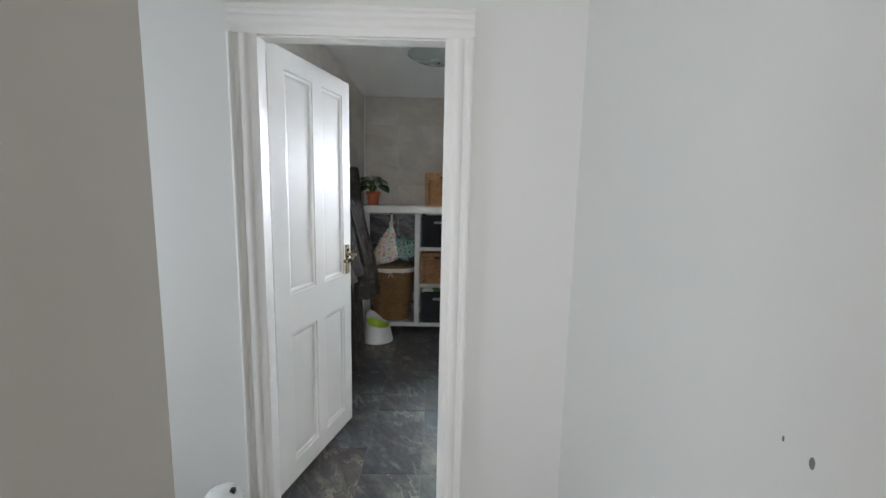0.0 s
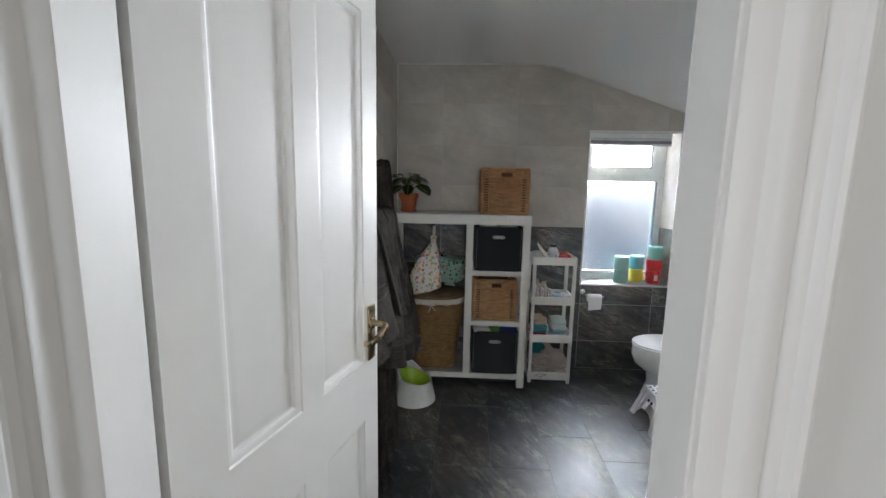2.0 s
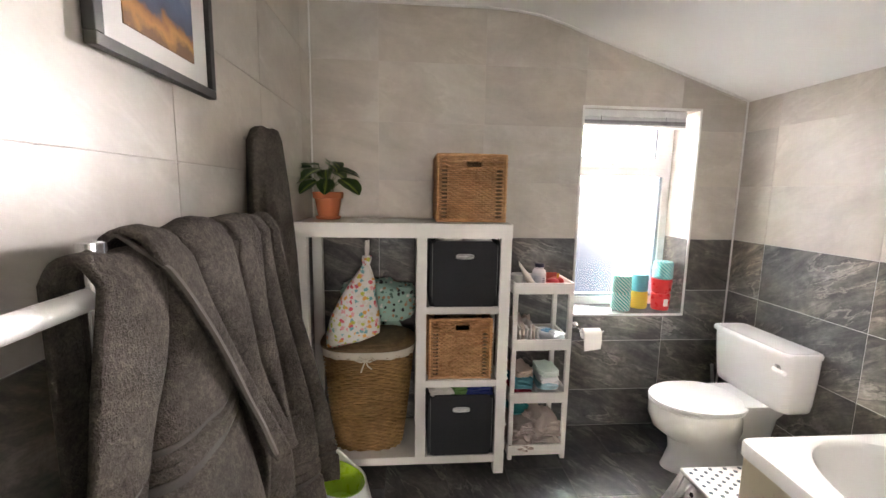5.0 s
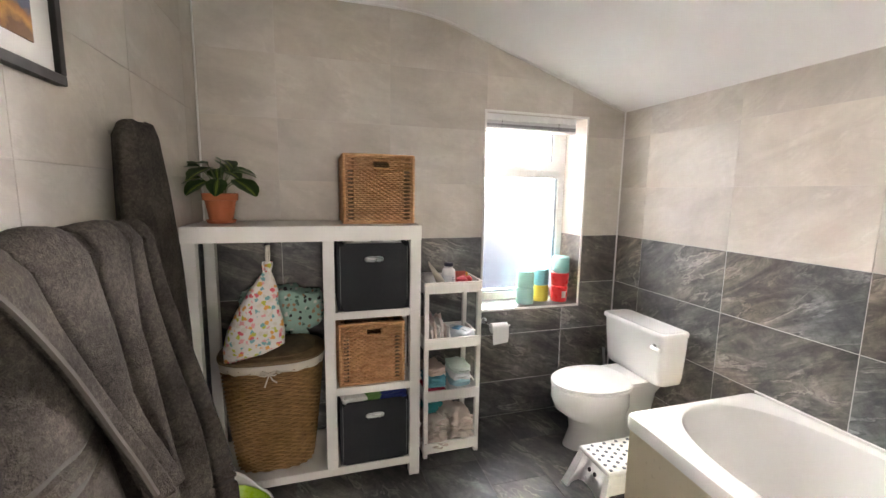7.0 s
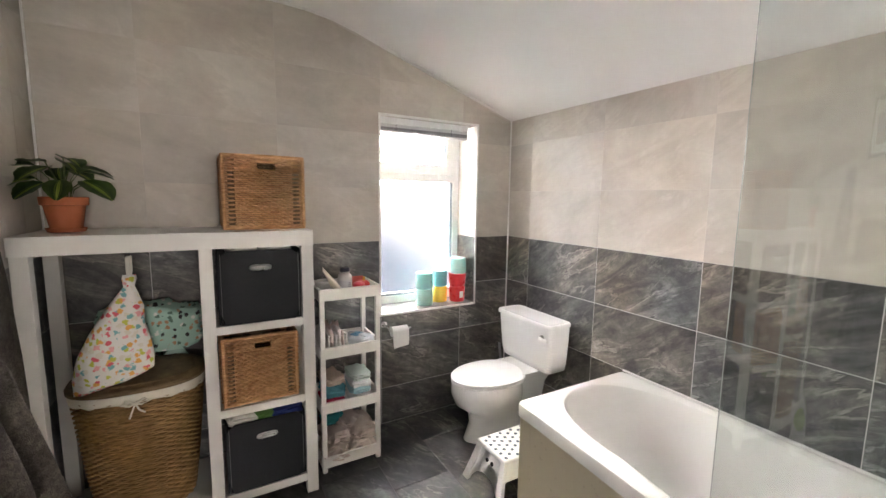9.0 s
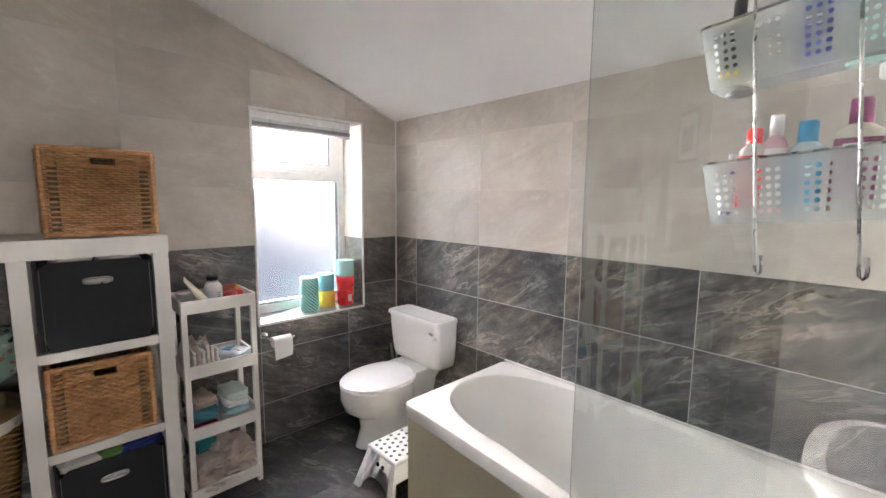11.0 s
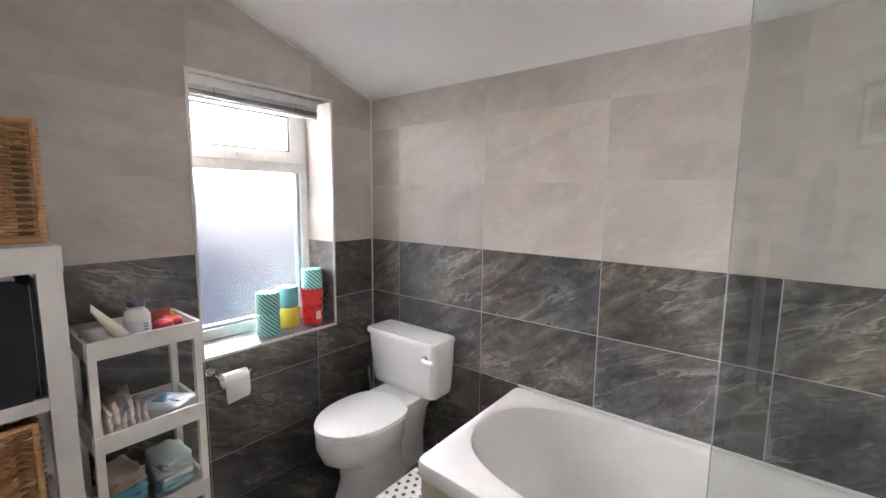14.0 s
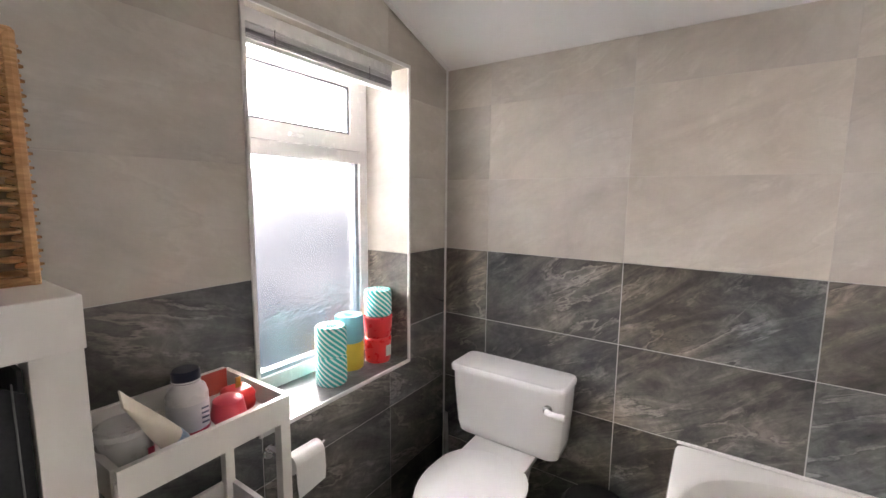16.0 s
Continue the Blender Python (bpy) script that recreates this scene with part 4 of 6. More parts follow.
def cane_basket(at, w, d, h, label, slot_dark=True):
    ob = thing("wicker_basket", at, label, "basket", "square cane baskets")
    # dark box added inside so the gaps in the weave read as shade
    part("inner_box", boxes((0.008, w - 0.008, 0.010, d - 0.008, 0.004, 0.010), (0.008, 0.012, 0.010, d - 0.008, 0.010, h - 0.02), (w - 0.012, w - 0.008, 0.010, d - 0.008, 0.010, h - 0.02), (0.012, w - 0.012, 0.010, 0.014, 0.010, h - 0.075), (0.012, w - 0.012, d - 0.012, d - 0.008, 0.010, h - 0.02)), M["lid_weave"], ob)
    # front, with a cut for the handle hole
    hx0, hx1, hz0, hz1 = 0.41, 0.63, h * 0.80, h * 0.905
    def front(u, v, e):
        return (0.014 + u * (w - 0.028), 0.006 - e, 0.012 + v * (h - 0.024))
    b = weave(front, w, h, int(h / 0.0100), 20)
    dead = [f for f in b.faces if hx0 < (f.calc_center_median().x / w) < hx1 and hz0 < f.calc_center_median().z < hz1]
    bmesh.ops.delete(b, geom=dead, context="FACES")
    part("front_weave", b, M["cane"], ob)
    part("side_weave", weave(lambda u, v, e: (0.006 - e, 0.014 + u * (d - 0.028), 0.012 + v * (h - 0.024)), d, h, int(h / 0.0100), 18), M["cane"], ob)
    part("side_weave", weave(lambda u, v, e: (w - 0.006 + e, 0.014 + u * (d - 0.028), 0.012 + v * (h - 0.024)), d, h, int(h / 0.0100), 18), M["cane"], ob)
    part("back_weave", weave(lambda u, v, e: (0.014 + u * (w - 0.028), d - 0.006 + e, 0.012 + v * (h - 0.024)), w, h, int(h / 0.013), 14), M["cane"], ob)
    for z in (0.006, h - 0.007):
        part("rim", tube([(0.006, 0.006, z), (w / 2, 0.005, z + 0.0015), (w - 0.006, 0.006, z), (w - 0.005, d / 2, z + 0.001), (w - 0.006, d - 0.006, z), (w / 2, d - 0.005, z + 0.0015), (0.006, d - 0.006, z), (0.005, d / 2, z + 0.001), (0.006, 0.006, z)], 0.0075, 8), M["cane"], ob)
    for x, y in ((0.007, 0.007), (w - 0.007, 0.007), (w - 0.007, d - 0.007), (0.007, d - 0.007)):
        part("corner_post", tube([(x, y, 0), (x, y, h - 0.004)], 0.008, 8), M["cane"], ob)
    part("handle_rim", tube([(w * (hx0 + 0.005), 0.002, hz0), (w * (hx1 - 0.005), 0.002, hz0), (w * (hx1 - 0.005), 0.002, hz1), (w * (hx0 + 0.005), 0.002, hz1), (w * (hx0 + 0.005), 0.002, hz0)], 0.0042, 8), M["cane"], ob)
    return ob


# ---- open shelf unit ----
SXL, SXR, SYF, SYB = -0.788, 0.232, 3.443, 3.825
unit = thing("shelf_unit", (SXL, SYF, 0), "white wooden open shelf unit with one tall and three square bays", "shelf unit")
W, D = SXR - SXL, SYB - SYF
WW = M["white_wood"]
part("top_board", box(0, W, 0, D, 1.222, 1.291, 0.0015), WW, unit)
for x, y in ((0.004, 0.003), (0.004, D - 0.053), (W - 0.054, D - 0.053)):
    part("post", box(x, x + 0.05, y, y + 0.05, 0, 1.222, 0.0015), WW, unit)
part("post", box(W - 0.054, W - 0.002, 0.003, 0.053, 0, 1.222, 0.0015), WW, unit)
part("divider", box(0.562, 0.612, 0.004, 0.05, 0.105, 1.222, 0.0015), WW, unit)
part("divider", box(0.562, 0.612, D - 0.05, D - 0.004, 0.105, 1.222, 0.0015), WW, unit)
part("bottom_board", box(0.006, W - 0.006, 0.006, D - 0.006, 0.064, 0.104, 0.0015), WW, unit)
part("shelf", box(0.586, W - 0.03, 0.008, D - 0.008, 0.850, 0.886, 0.0015), WW, unit)
part("shelf", box(0.586, W - 0.03, 0.008, D - 0.008, 0.474, 0.510, 0.0015), WW, unit)
part("hook", lathe([(0.010, 0), (0.013, 0.004), (0.013, 0.010), (0.006, 0.014)], 16, (0.327, 0.03, 1.2085)), M["black_plastic"], unit, "black knob hook")

cane_basket((-0.128, 3.56, 1.2912), 0.35, 0.27, 0.335, "honey-coloured square cane basket on top of the shelf unit")
cane_basket((-0.163, SYF + 0.022, 0.5105), 0.318, 0.30, 0.312, "honey-coloured square cane basket inside a shelf bay")


def fabric_bin(at, w, d, h, label, stuffing):
    ob = thing("storage_box", at, label, "storage box", "dark fabric storage boxes")
    wall = bmesh.new()
    hx0, hx1, hz0, hz1 = w * 0.37, w * 0.62, h * 0.735, h * 0.80
    # front with a rounded slot
    outer = [(0, 0), (w / 2, 0), (w, 0), (w, h / 2), (w, h), (w / 2, h), (0, h), (0, h / 2)]
    n = 24
    hole, rim = [], []
    cx, cz, a, c = (hx0 + hx1) / 2, (hz0 + hz1) / 2, (hx1 - hx0) / 2, (hz1 - hz0) / 2
    for k in range(n):
        q = 2 * math.pi * k / n
        hole.append((cx + a * abs(math.cos(q)) ** 0.6 * (1 if math.cos(q) >= 0 else -1), cz + c * abs(math.sin(q)) ** 0.8 * (1 if math.sin(q) >= 0 else -1)))
        tx, tz = math.cos(q), math.sin(q)
        s_ = min((w - cx if tx > 0 else cx) / max(abs(tx), 1e-6), (h - cz if tz > 0 else cz) / max(abs(tz), 1e-6))
        rim.append((cx + tx * s_, cz + tz * s_))
    for y in (0.0, 0.006):
        r0 = [wall.verts.new((x, y + 0.004 * math.sin(x / w * math.pi) * math.sin(z / h * math.pi) * -1, z)) for x, z in rim]
        r1 = [wall.verts.new((x, y - 0.004, z)) for x, z in hole]
        for k in range(n):
            wall.faces.new((r0[k], r0[(k + 1) % n], r1[(k + 1) % n], r1[k]))
    bmesh.ops.recalc_face_normals(wall, faces=wall.faces[:])
    for name_, r in (("back_panel", (0, w, d - 0.006, d, 0, h)), ("side_panel", (0, 0.006, 0.007, d - 0.007, 0, h)), ("side_panel", (w - 0.006, w, 0.007, d - 0.007, 0, h)), ("base", (0.007, w - 0.007, 0.007, d - 0.007, 0, 0.008))):
        part(name_, box(*r, 0.0015), M["canvas_dark"], ob)
    bmesh.ops.bridge_loops(wall, edges=[e for e in wall.edges if e.is_boundary and all(v.co.x < 1e-4 or v.co.x > w - 1e-4 or v.co.z < 1e-4 or v.co.z > h - 1e-4 for v in e.verts)])
    part("front_panel", wall, M["canvas_dark"], ob)
    ring = [(x, -0.0045, z) for x, z in hole] + [(hole[0][0], -0.0045, hole[0][1])]
    part("grommet", tube(ring, 0.004, 6), plain("light_steel_eyelet", (0.55, 0.55, 0.54), 0.3, 0.8), ob, "pale metal handle rim")
    for x in (0.012, w - 0.012):
        part("stitching", tube([(x, -0.0008, 0.012), (x, -0.0028, h / 2), (x, -0.0008, h - 0.012)], 0.0011, 6), plain("grey_thread", (0.22, 0.22, 0.22), 0.8), ob, "grey seam stitching")
    for i, (x, z, sx, sz, colour) in enumerate(stuffing):
        b = cloth_lump(sx, d * 0.7, sz, i + int(z * 100))
        o = part("stored_cloth", b, plain("stored_cloth_fabric", colour, 0.9, scale=90, bump=0.2), ob, "folded cloth poking out")
        o.location = (x, d * 0.40, z + 0.012)
    return ob


def cloth_lump(w, d, h, seed, n=12, wrinkle=0.16):
    """A soft folded cloth: a rounded block with creases; more wrinkle gives a crumpled heap."""
    rings, m, around = [], 13, 44
    for j in range(m):
        v = j / (m - 1)
        k = 1 - 0.30 * abs(2 * v - 1) ** 6
        ring = []
        for i in range(around):
            a = 2 * math.pi * i / around
            x = abs(math.cos(a)) ** 0.4 * math.copysign(1, math.cos(a)) * w / 2 * k
            y = abs(math.sin(a)) ** 0.4 * math.copysign(1, math.sin(a)) * d / 2 * k
            q = noise.noise(Vector((x * 30 + seed * 3.1, y * 30, v * h * 75 + seed)))
            p = noise.noise(Vector((x * 70 + seed * 1.3, y * 70, v * h * 110 - seed)))
            r = noise.noise(Vector((x * 11 - seed * 1.7, y * 11, seed * 2.3)))
            layer = 0.35 * wrinkle * math.sin(v * h * 420 + seed)
            f = 1 + wrinkle * (0.8 * q + 0.45 * p) + layer * (0.25 if wrinkle < 0.1 else 0.5)
            ring.append((x * f, y * f, v * h * (1 + (0.5 * r + 0.3 * q) * v * min(1.0, wrinkle * 4))))
        rings.append(ring)
    return loft(rings)


WHITEISH = (0.72, 0.70, 0.66)
fabric_bin((-0.162, SYF + 0.012, 0.8865), 0.338, 0.30, 0.322, "charcoal fabric storage box with an oval handle, nearly full", ((0.10, 0.285, 0.12, 0.045, WHITEISH), (0.24, 0.28, 0.13, 0.05, (0.6, 0.6, 0.6)), (0.17, 0.16, 0.16, 0.11, (0.74, 0.74, 0.72))))
fabric_bin((-0.162, SYF + 0.012, 0.1045), 0.338, 0.30, 0.325, "charcoal fabric storage box overflowing with folded clothes", ((0.08, 0.285, 0.15, 0.055, WHITEISH), (0.16, 0.29, 0.10, 0.06, (0.10, 0.22, 0.06)), (0.26, 0.285, 0.15, 0.075, (0.015, 0.03, 0.16)), (0.17, 0.16, 0.16, 0.11, (0.74, 0.74, 0.72))))

# laundry hamper
hamper = thing("laundry_hamper", (-0.468, 3.625, 0.104), "oval woven seagrass laundry hamper with a cream cotton liner", "hamper")
def oval_at(v, a0=0.168, a1=0.228, b0=0.112, b1=0.158):
    return a0 + (a1 - a0) * v ** 0.8, b0 + (b1 - b0) * v ** 0.8
def hamper_place(u, v, h):
    a, b_ = oval_at(v)
    q = 2 * math.pi * u
    c, s_ = math.cos(q), math.sin(q)
    e = 0.72
    return ((a + h) * abs(c) ** e * math.copysign(1, c), (b_ + h) * abs(s_) ** e * math.copysign(1, s_), v * 0.545)
part("woven_body", weave(hamper_place, 1, 1, 54, 40, 0.0054, False), M["seagrass"], hamper)
part("base", loft([[hamper_place(k / 40, 0.0, -0.004)[:2] + (z,) for k in range(40)] for z in (0.0, 0.01)]), M["seagrass"], hamper)
def liner_ring(v, out, z):
    return [(*hamper_place(k / 64, v, out + 0.002 * math.sin(k * 2.3))[:2], z + 0.0035 * math.sin(k * 1.3)) for k in range(64)]
part("liner", loft([liner_ring(0.92, 0.004, 0.510), liner_ring(0.95, 0.009, 0.515), liner_ring(1.0, 0.011, 0.545), liner_ring(1.0, 0.006, 0.560), liner_ring(1.0, -0.01, 0.562)], True, False, False), M["cotton"], hamper, "cream gathered cotton liner")
def lid_ring(k_, z):
    return [(*[c * k_ for c in hamper_place(k / 64, 1.0, 0.006)[:2]], z) for k in range(64)]
lid = part("lid", loft([lid_ring(1.0, 0.563), lid_ring(1.03, 0.567), lid_ring(1.03, 0.577), lid_ring(1.0, 0.584), lid_ring(0.86, 0.590), lid_ring(0.84, 0.594), lid_ring(0.5, 0.600), lid_ring(0.02, 0.603)]), M["lid_weave"], hamper, "brown woven lid")
lid.matrix_basis = pose(0, 0.012, 0.0, 2.5, 0, 0)
bow = [(-0.004, -0.185, 0.522), (-0.03, -0.19, 0.538), (-0.045, -0.188, 0.522), (-0.02, -0.188, 0.514), (0, -0.188, 0.522), (0.03, -0.19, 0.538), (0.046, -0.188, 0.524), (0.02, -0.188, 0.515), (0, -0.187, 0.521)]
part("bow", tube(bow, 0.0045, 6), M["cotton"], hamper, "cream tied ribbon bow")
part("ribbon_end", tube([(0, -0.186, 0.521), (-0.012, -0.19, 0.49), (-0.022, -0.186, 0.462)], 0.0038, 6), M["cotton"], hamper)
part("ribbon_end", tube([(0, -0.186, 0.521), (0.012, -0.19, 0.495), (0.03, -0.186, 0.478)], 0.0038, 6), M["cotton"], hamper)

# printed fabrics
def print_fabric(name, ground, colours, scale, size):
    m = mat(name, ground, 0.9, spec=0.2)
    t = Tree(m)
    v = t.coords((1, 0.6, 1))
    bent = t.node("VectorMath", operation="MULTIPLY_ADD")
    bent.inputs[1].default_value = (0.022, 0.022, 0.022)
    wobble = t.node("TexNoise", Scale=scale * 1.6, Detail=2.0)
    t.link(v, wobble.inputs["Vector"])
    t.link(wobble.outputs["Color"], bent.inputs[0])
    t.link(v, bent.inputs[2])
    warp = t.node("TexVoronoi", Scale=scale)
    t.link(bent.outputs[0], warp.inputs["Vector"])
    blob = t.ramp(warp.outputs["Distance"], [(size, g(1)), (size + 0.06, g(0))])
    hue = t.node("SeparateColor")
    t.link(warp.outputs["Color"], hue.inputs[0])
    r = t.node("ValToRGB")
    r.color_ramp.interpolation = "CONSTANT"
    e = r.color_ramp.elements
    while len(e) < len(colours):
        e.new(0.5)
    for i, (el, c) in enumerate(zip(e, colours)):
        el.position = i / len(colours)
        el.color = (*c, 1)
    t.link(hue.outputs[0], r.inputs[0])
    t.colour(t.mix(ground, r.outputs[0], blob))
    t.bump(t.noise(v, 120, 3), 0.25, 0.003)
    return m


PRINT = print_fabric("bird_print_cotton", (0.76, 0.73, 0.68), [(0.75, 0.15, 0.18), (0.20, 0.45, 0.45), (0.80, 0.40, 0.40), (0.55, 0.55, 0.10), (0.70, 0.65, 0.55), (0.80, 0.42, 0.12)], 46.0, 0.42)
MINT = print_fabric("mint_tree_print", (0.36, 0.55, 0.47), [(0.05, 0.05, 0.05), (0.70, 0.72, 0.66), (0.12, 0.20, 0.16), (0.45, 0.25, 0.15)], 42.0, 0.34)

bag = thing("drawstring_bag", (-0.50, 3.475, 0.70), "cream drawstring bag with a colourful bird print, hung from the shelf", "bag")
def bag_ring(z, cx, hw, hd, seed, cy=0.0):
    pts = []
    for k in range(36):
        a = 2 * math.pi * k / 36
        f = 1 + 0.05 * noise.noise(Vector((math.cos(a) * 2 + seed, math.sin(a) * 2, z * 14)))
        pts.append((cx + hw * f * abs(math.cos(a)) ** 0.7 * math.copysign(1, math.cos(a)), cy + hd * f * math.sin(a) + 0.004 * math.sin(5 * a + z * 30), z + 0.30 * (hw * math.cos(a) + 0.03) * max(0.0, 1 - z / 0.36)))
    return pts
bag_body = [bag_ring(0.000, -0.03, 0.105, 0.030, 1, 0.01), bag_ring(0.012, -0.03, 0.128, 0.048, 1, 0.006), bag_ring(0.07, -0.028, 0.130, 0.062, 2), bag_ring(0.14, -0.022, 0.118, 0.062, 3, 0.0), bag_ring(0.22, -0.010, 0.088, 0.052, 4, 0.004), bag_ring(0.30, 0.016, 0.062, 0.036, 5, 0.010), bag_ring(0.36, 0.030, 0.032, 0.020, 6, 0.015), bag_ring(0.385, 0.034, 0.018, 0.012, 7, 0.017), bag_ring(0.415, 0.036, 0.024, 0.014, 8, 0.018), bag_ring(0.43, 0.037, 0.022, 0.010, 9, 0.018)]
o = part("bag_body", loft(bag_body), PRINT, bag)
o.matrix_basis = pose(0, 0, 0.0, 0, 0, 0)
part("strap", tube([(0.034, 0.018, 0.40), (0.034, 0.012, 0.45), (0.036, 0.0, 0.50), (0.042, -0.003, 0.518), (0.046, 0.004, 0.505), (0.044, 0.015, 0.45), (0.036, 0.018, 0.40)], 0.006, 8), M["cotton"], bag, "cream cotton strap")

solo("changing_mat", cloth_lump(0.40, 0.12, 0.21, 4, 12, 0.07), MINT, (-0.43, 3.765, 0.73), "mint green tree-print padded mat rolled behind the hamper", "mat")
solo("cloth_bundle", cloth_lump(0.40, 0.06, 0.60, 9, 12, 0.08), MINT, (-0.47, 3.795, 0.104), "mint green printed cloth bundle behind the hamper", "cloth")

solo("bathroom_scale", box(-0.13, 0.13, -0.13, 0.13, 0.0, 0.028, 0.008), M["black_plastic"], (0.04, 3.66, 0.0), "flat black bathroom scale under the shelf unit", "scale")

# ---- plant ----
plant = thing("potted_plant", (-0.672, 3.66, 1.2915), "prayer plant with striped green leaves in a terracotta pot", "plant")
part("pot", lathe([(0.046, 0.012), (0.050, 0.016), (0.064, 0.10), (0.066, 0.104), (0.074, 0.106), (0.076, 0.135), (0.073, 0.138), (0.068, 0.136), (0.064, 0.118), (0.005, 0.116)], 36), M["terracotta"], plant)
part("saucer", lathe([(0.050, 0.0), (0.058, 0.002), (0.064, 0.016), (0.061, 0.017), (0.052, 0.008)], 36), M["terracotta"], plant)
part("soil", lathe([(0.064, 0.117), (0.05, 0.123), (0.003, 0.126)], 24), M["soil"], plant)
LEAF = mat("prayer_plant_leaf", (0.05, 0.12, 0.03), 0.38)
t = Tree(LEAF)
uv = t.node("UVMap")
sep = t.node("SeparateXYZ")
t.link(uv.outputs[0], sep.inputs[0])
mid = t.node("Math", operation="ABSOLUTE")
sub = t.node("Math", operation="SUBTRACT")
sub.inputs[1].default_value = 0.5
t.link(sep.outputs[0], sub.inputs[0])
t.link(sub.outputs[0], mid.inputs[0])
wav = t.node("TexWave", Scale=4.0, Distortion=1.5, Detail=2.0)
t.link(uv.outputs[0], wav.inputs["Vector"])
edge = t.node("Math", operation="MULTIPLY_ADD")
edge.inputs[1].default_value = 0.10
t.link(wav.outputs["Fac"], edge.inputs[0])
t.link(mid.outputs[0], edge.inputs[2])
stripe = t.ramp(edge.outputs[0], [(0.06, (0.34, 0.46, 0.08)), (0.11, (0.16, 0.26, 0.05)), (0.17, (0.025, 0.065, 0.018)), (0.34, (0.045, 0.10, 0.025)), (0.5, (0.07, 0.13, 0.03))])
t.colour(stripe)
rng = random.Random(7)


def leaf_bm(length, width, droop, curl):
    bm = bmesh.new()
    uvl = bm.loops.layers.uv.new("uv")
    n, m = 9, 5
    grid = []
    for i in range(n):
        f = i / (n - 1)
        wv = width * (math.sin(math.pi * min(1, f * 0.96 + 0.03)) ** 0.62)
        row = []
        for j in range(m):
            s_ = j / (m - 1) * 2 - 1
            row.append((bm.verts.new((length * f, wv * s_ * 0.5, -droop * f * f + curl * abs(s_) * wv + 0.002 * math.sin(f * 18) * abs(s_))), (0.5 + 0.5 * s_, f)))
        grid.append(row)
    for a, b_ in zip(grid, grid[1:]):
        for j in range(m - 1):
            f = bm.faces.new((a[j][0], b_[j][0], b_[j + 1][0], a[j + 1][0]))
            for lo, c in zip(f.loops, (a[j][1], b_[j][1], b_[j + 1][1], a[j + 1][1])):
                lo[uvl].uv = c
    bmesh.ops.solidify(bm, geom=bm.faces[:], thickness=0.0008)
    return bm


STEM = plain("leaf_stem", (0.10, 0.14, 0.05), 0.5)
for yaw, tilt, reach, high, ln, wd in ((190, -8, 0.075, 0.255, 0.125, 0.072), (205, -22, 0.075, 0.205, 0.13, 0.085), (165, 5, 0.05, 0.27, 0.12, 0.07), (240, -35, 0.05, 0.25, 0.13, 0.075), (275, -60, 0.055, 0.20, 0.12, 0.06), (300, -25, 0.045, 0.27, 0.12, 0.075), (325, -45, 0.085, 0.20, 0.14, 0.08), (345, -12, 0.06, 0.235, 0.12, 0.045), (15, -6, 0.05, 0.25, 0.115, 0.05), (60, -14, 0.03, 0.24, 0.11, 0.06), (110, -18, 0.03, 0.25, 0.10, 0.06), (310, -5, 0.02, 0.285, 0.11, 0.065), (222, -50, 0.06, 0.19, 0.11, 0.07), (350, -38, 0.07, 0.19, 0.11, 0.055)):
    a = radians(yaw)
    base = (reach * math.cos(a), reach * math.sin(a), high)
    part("stem", tube([(0.02 * math.cos(a), 0.02 * math.sin(a), 0.118), (0.5 * base[0], 0.5 * base[1], 0.12 + (high - 0.12) * 0.65), base], 0.0022, 6), STEM, plant)
    o = part("leaf", leaf_bm(ln * 0.97, wd * 1.4, 0.02 + rng.random() * 0.02, 0.12), LEAF, plant)
    o.matrix_basis = pose(*base, rng.uniform(-18, 18), -tilt * 0.55 - 4, yaw)

# ---- narrow trolley ----
trolley = thing("shelf_trolley", (0.277, 3.548, 0), "narrow white four-tier tray trolley beside the shelf unit", "trolley")
TW, TD = 0.318, 0.262
for x in (0, TW - 0.024):
    for y in (0, TD - 0.024):
        part("post", box(x, x + 0.024, y, y + 0.024, 0, 0.962, 0.002), WW, trolley)
for z in (0.028, 0.328, 0.622, 0.925):
    tray = boxes((0.002, TW - 0.002, -0.003, 0.009, z, z + 0.058), (0.002, TW - 0.002, TD - 0.009, TD + 0.003, z, z + 0.058), (-0.003, 0.009, 0.0095, TD - 0.0095, z, z + 0.058), (TW - 0.009, TW + 0.003, 0.0095, TD - 0.0095, z, z + 0.058), (0.009, TW - 0.009, 0.009, TD - 0.009, z + 0.004, z + 0.012))
    part("tray", tray, WW, trolley)
TX, TY = 0.277, 3.548
def pack(at, w, d, h, colour, label, seed, turn=0.0, name="folded_nappy", category="nappy", group="nappies on the trolley", wrinkle=0.2):
    return solo(name, cloth_lump(w, d, h, seed, 12, wrinkle), plain(name + "_cloth", colour, 0.85, vary=0.45, scale=25, bump=0.35), at, label, category, group, turn)
# second tier: upright folded nappies and a packet of wipes
for i in range(6):
    o = pack((TX + 0.035 + i * 0.019, TY + 0.11, 0.6345), 0.018, 0.17, 0.115 + 0.012 * math.sin(i * 2.4), ((0.76, 0.72, 0.68), (0.74, 0.62, 0.56), (0.78, 0.76, 0.74))[i % 3], "white disposable nappy folded upright on the trolley", i, 10)
wipes = thing("wipes_packet", (TX + 0.225, TY + 0.12, 0.6345), "white and blue soft packet of baby wipes", "packet", "", 35)
part("packet", cloth_lump(0.13, 0.18, 0.055, 21, 12, 0.08), plain("packet_film", (0.70, 0.73, 0.77), 0.25, bump=0.1), wipes)
part("label_panel", cloth_lump(0.075, 0.06, 0.062, 22, 12, 0.03), plain("blue_print", (0.12, 0.32, 0.55), 0.3), wipes, "blue printed panel")
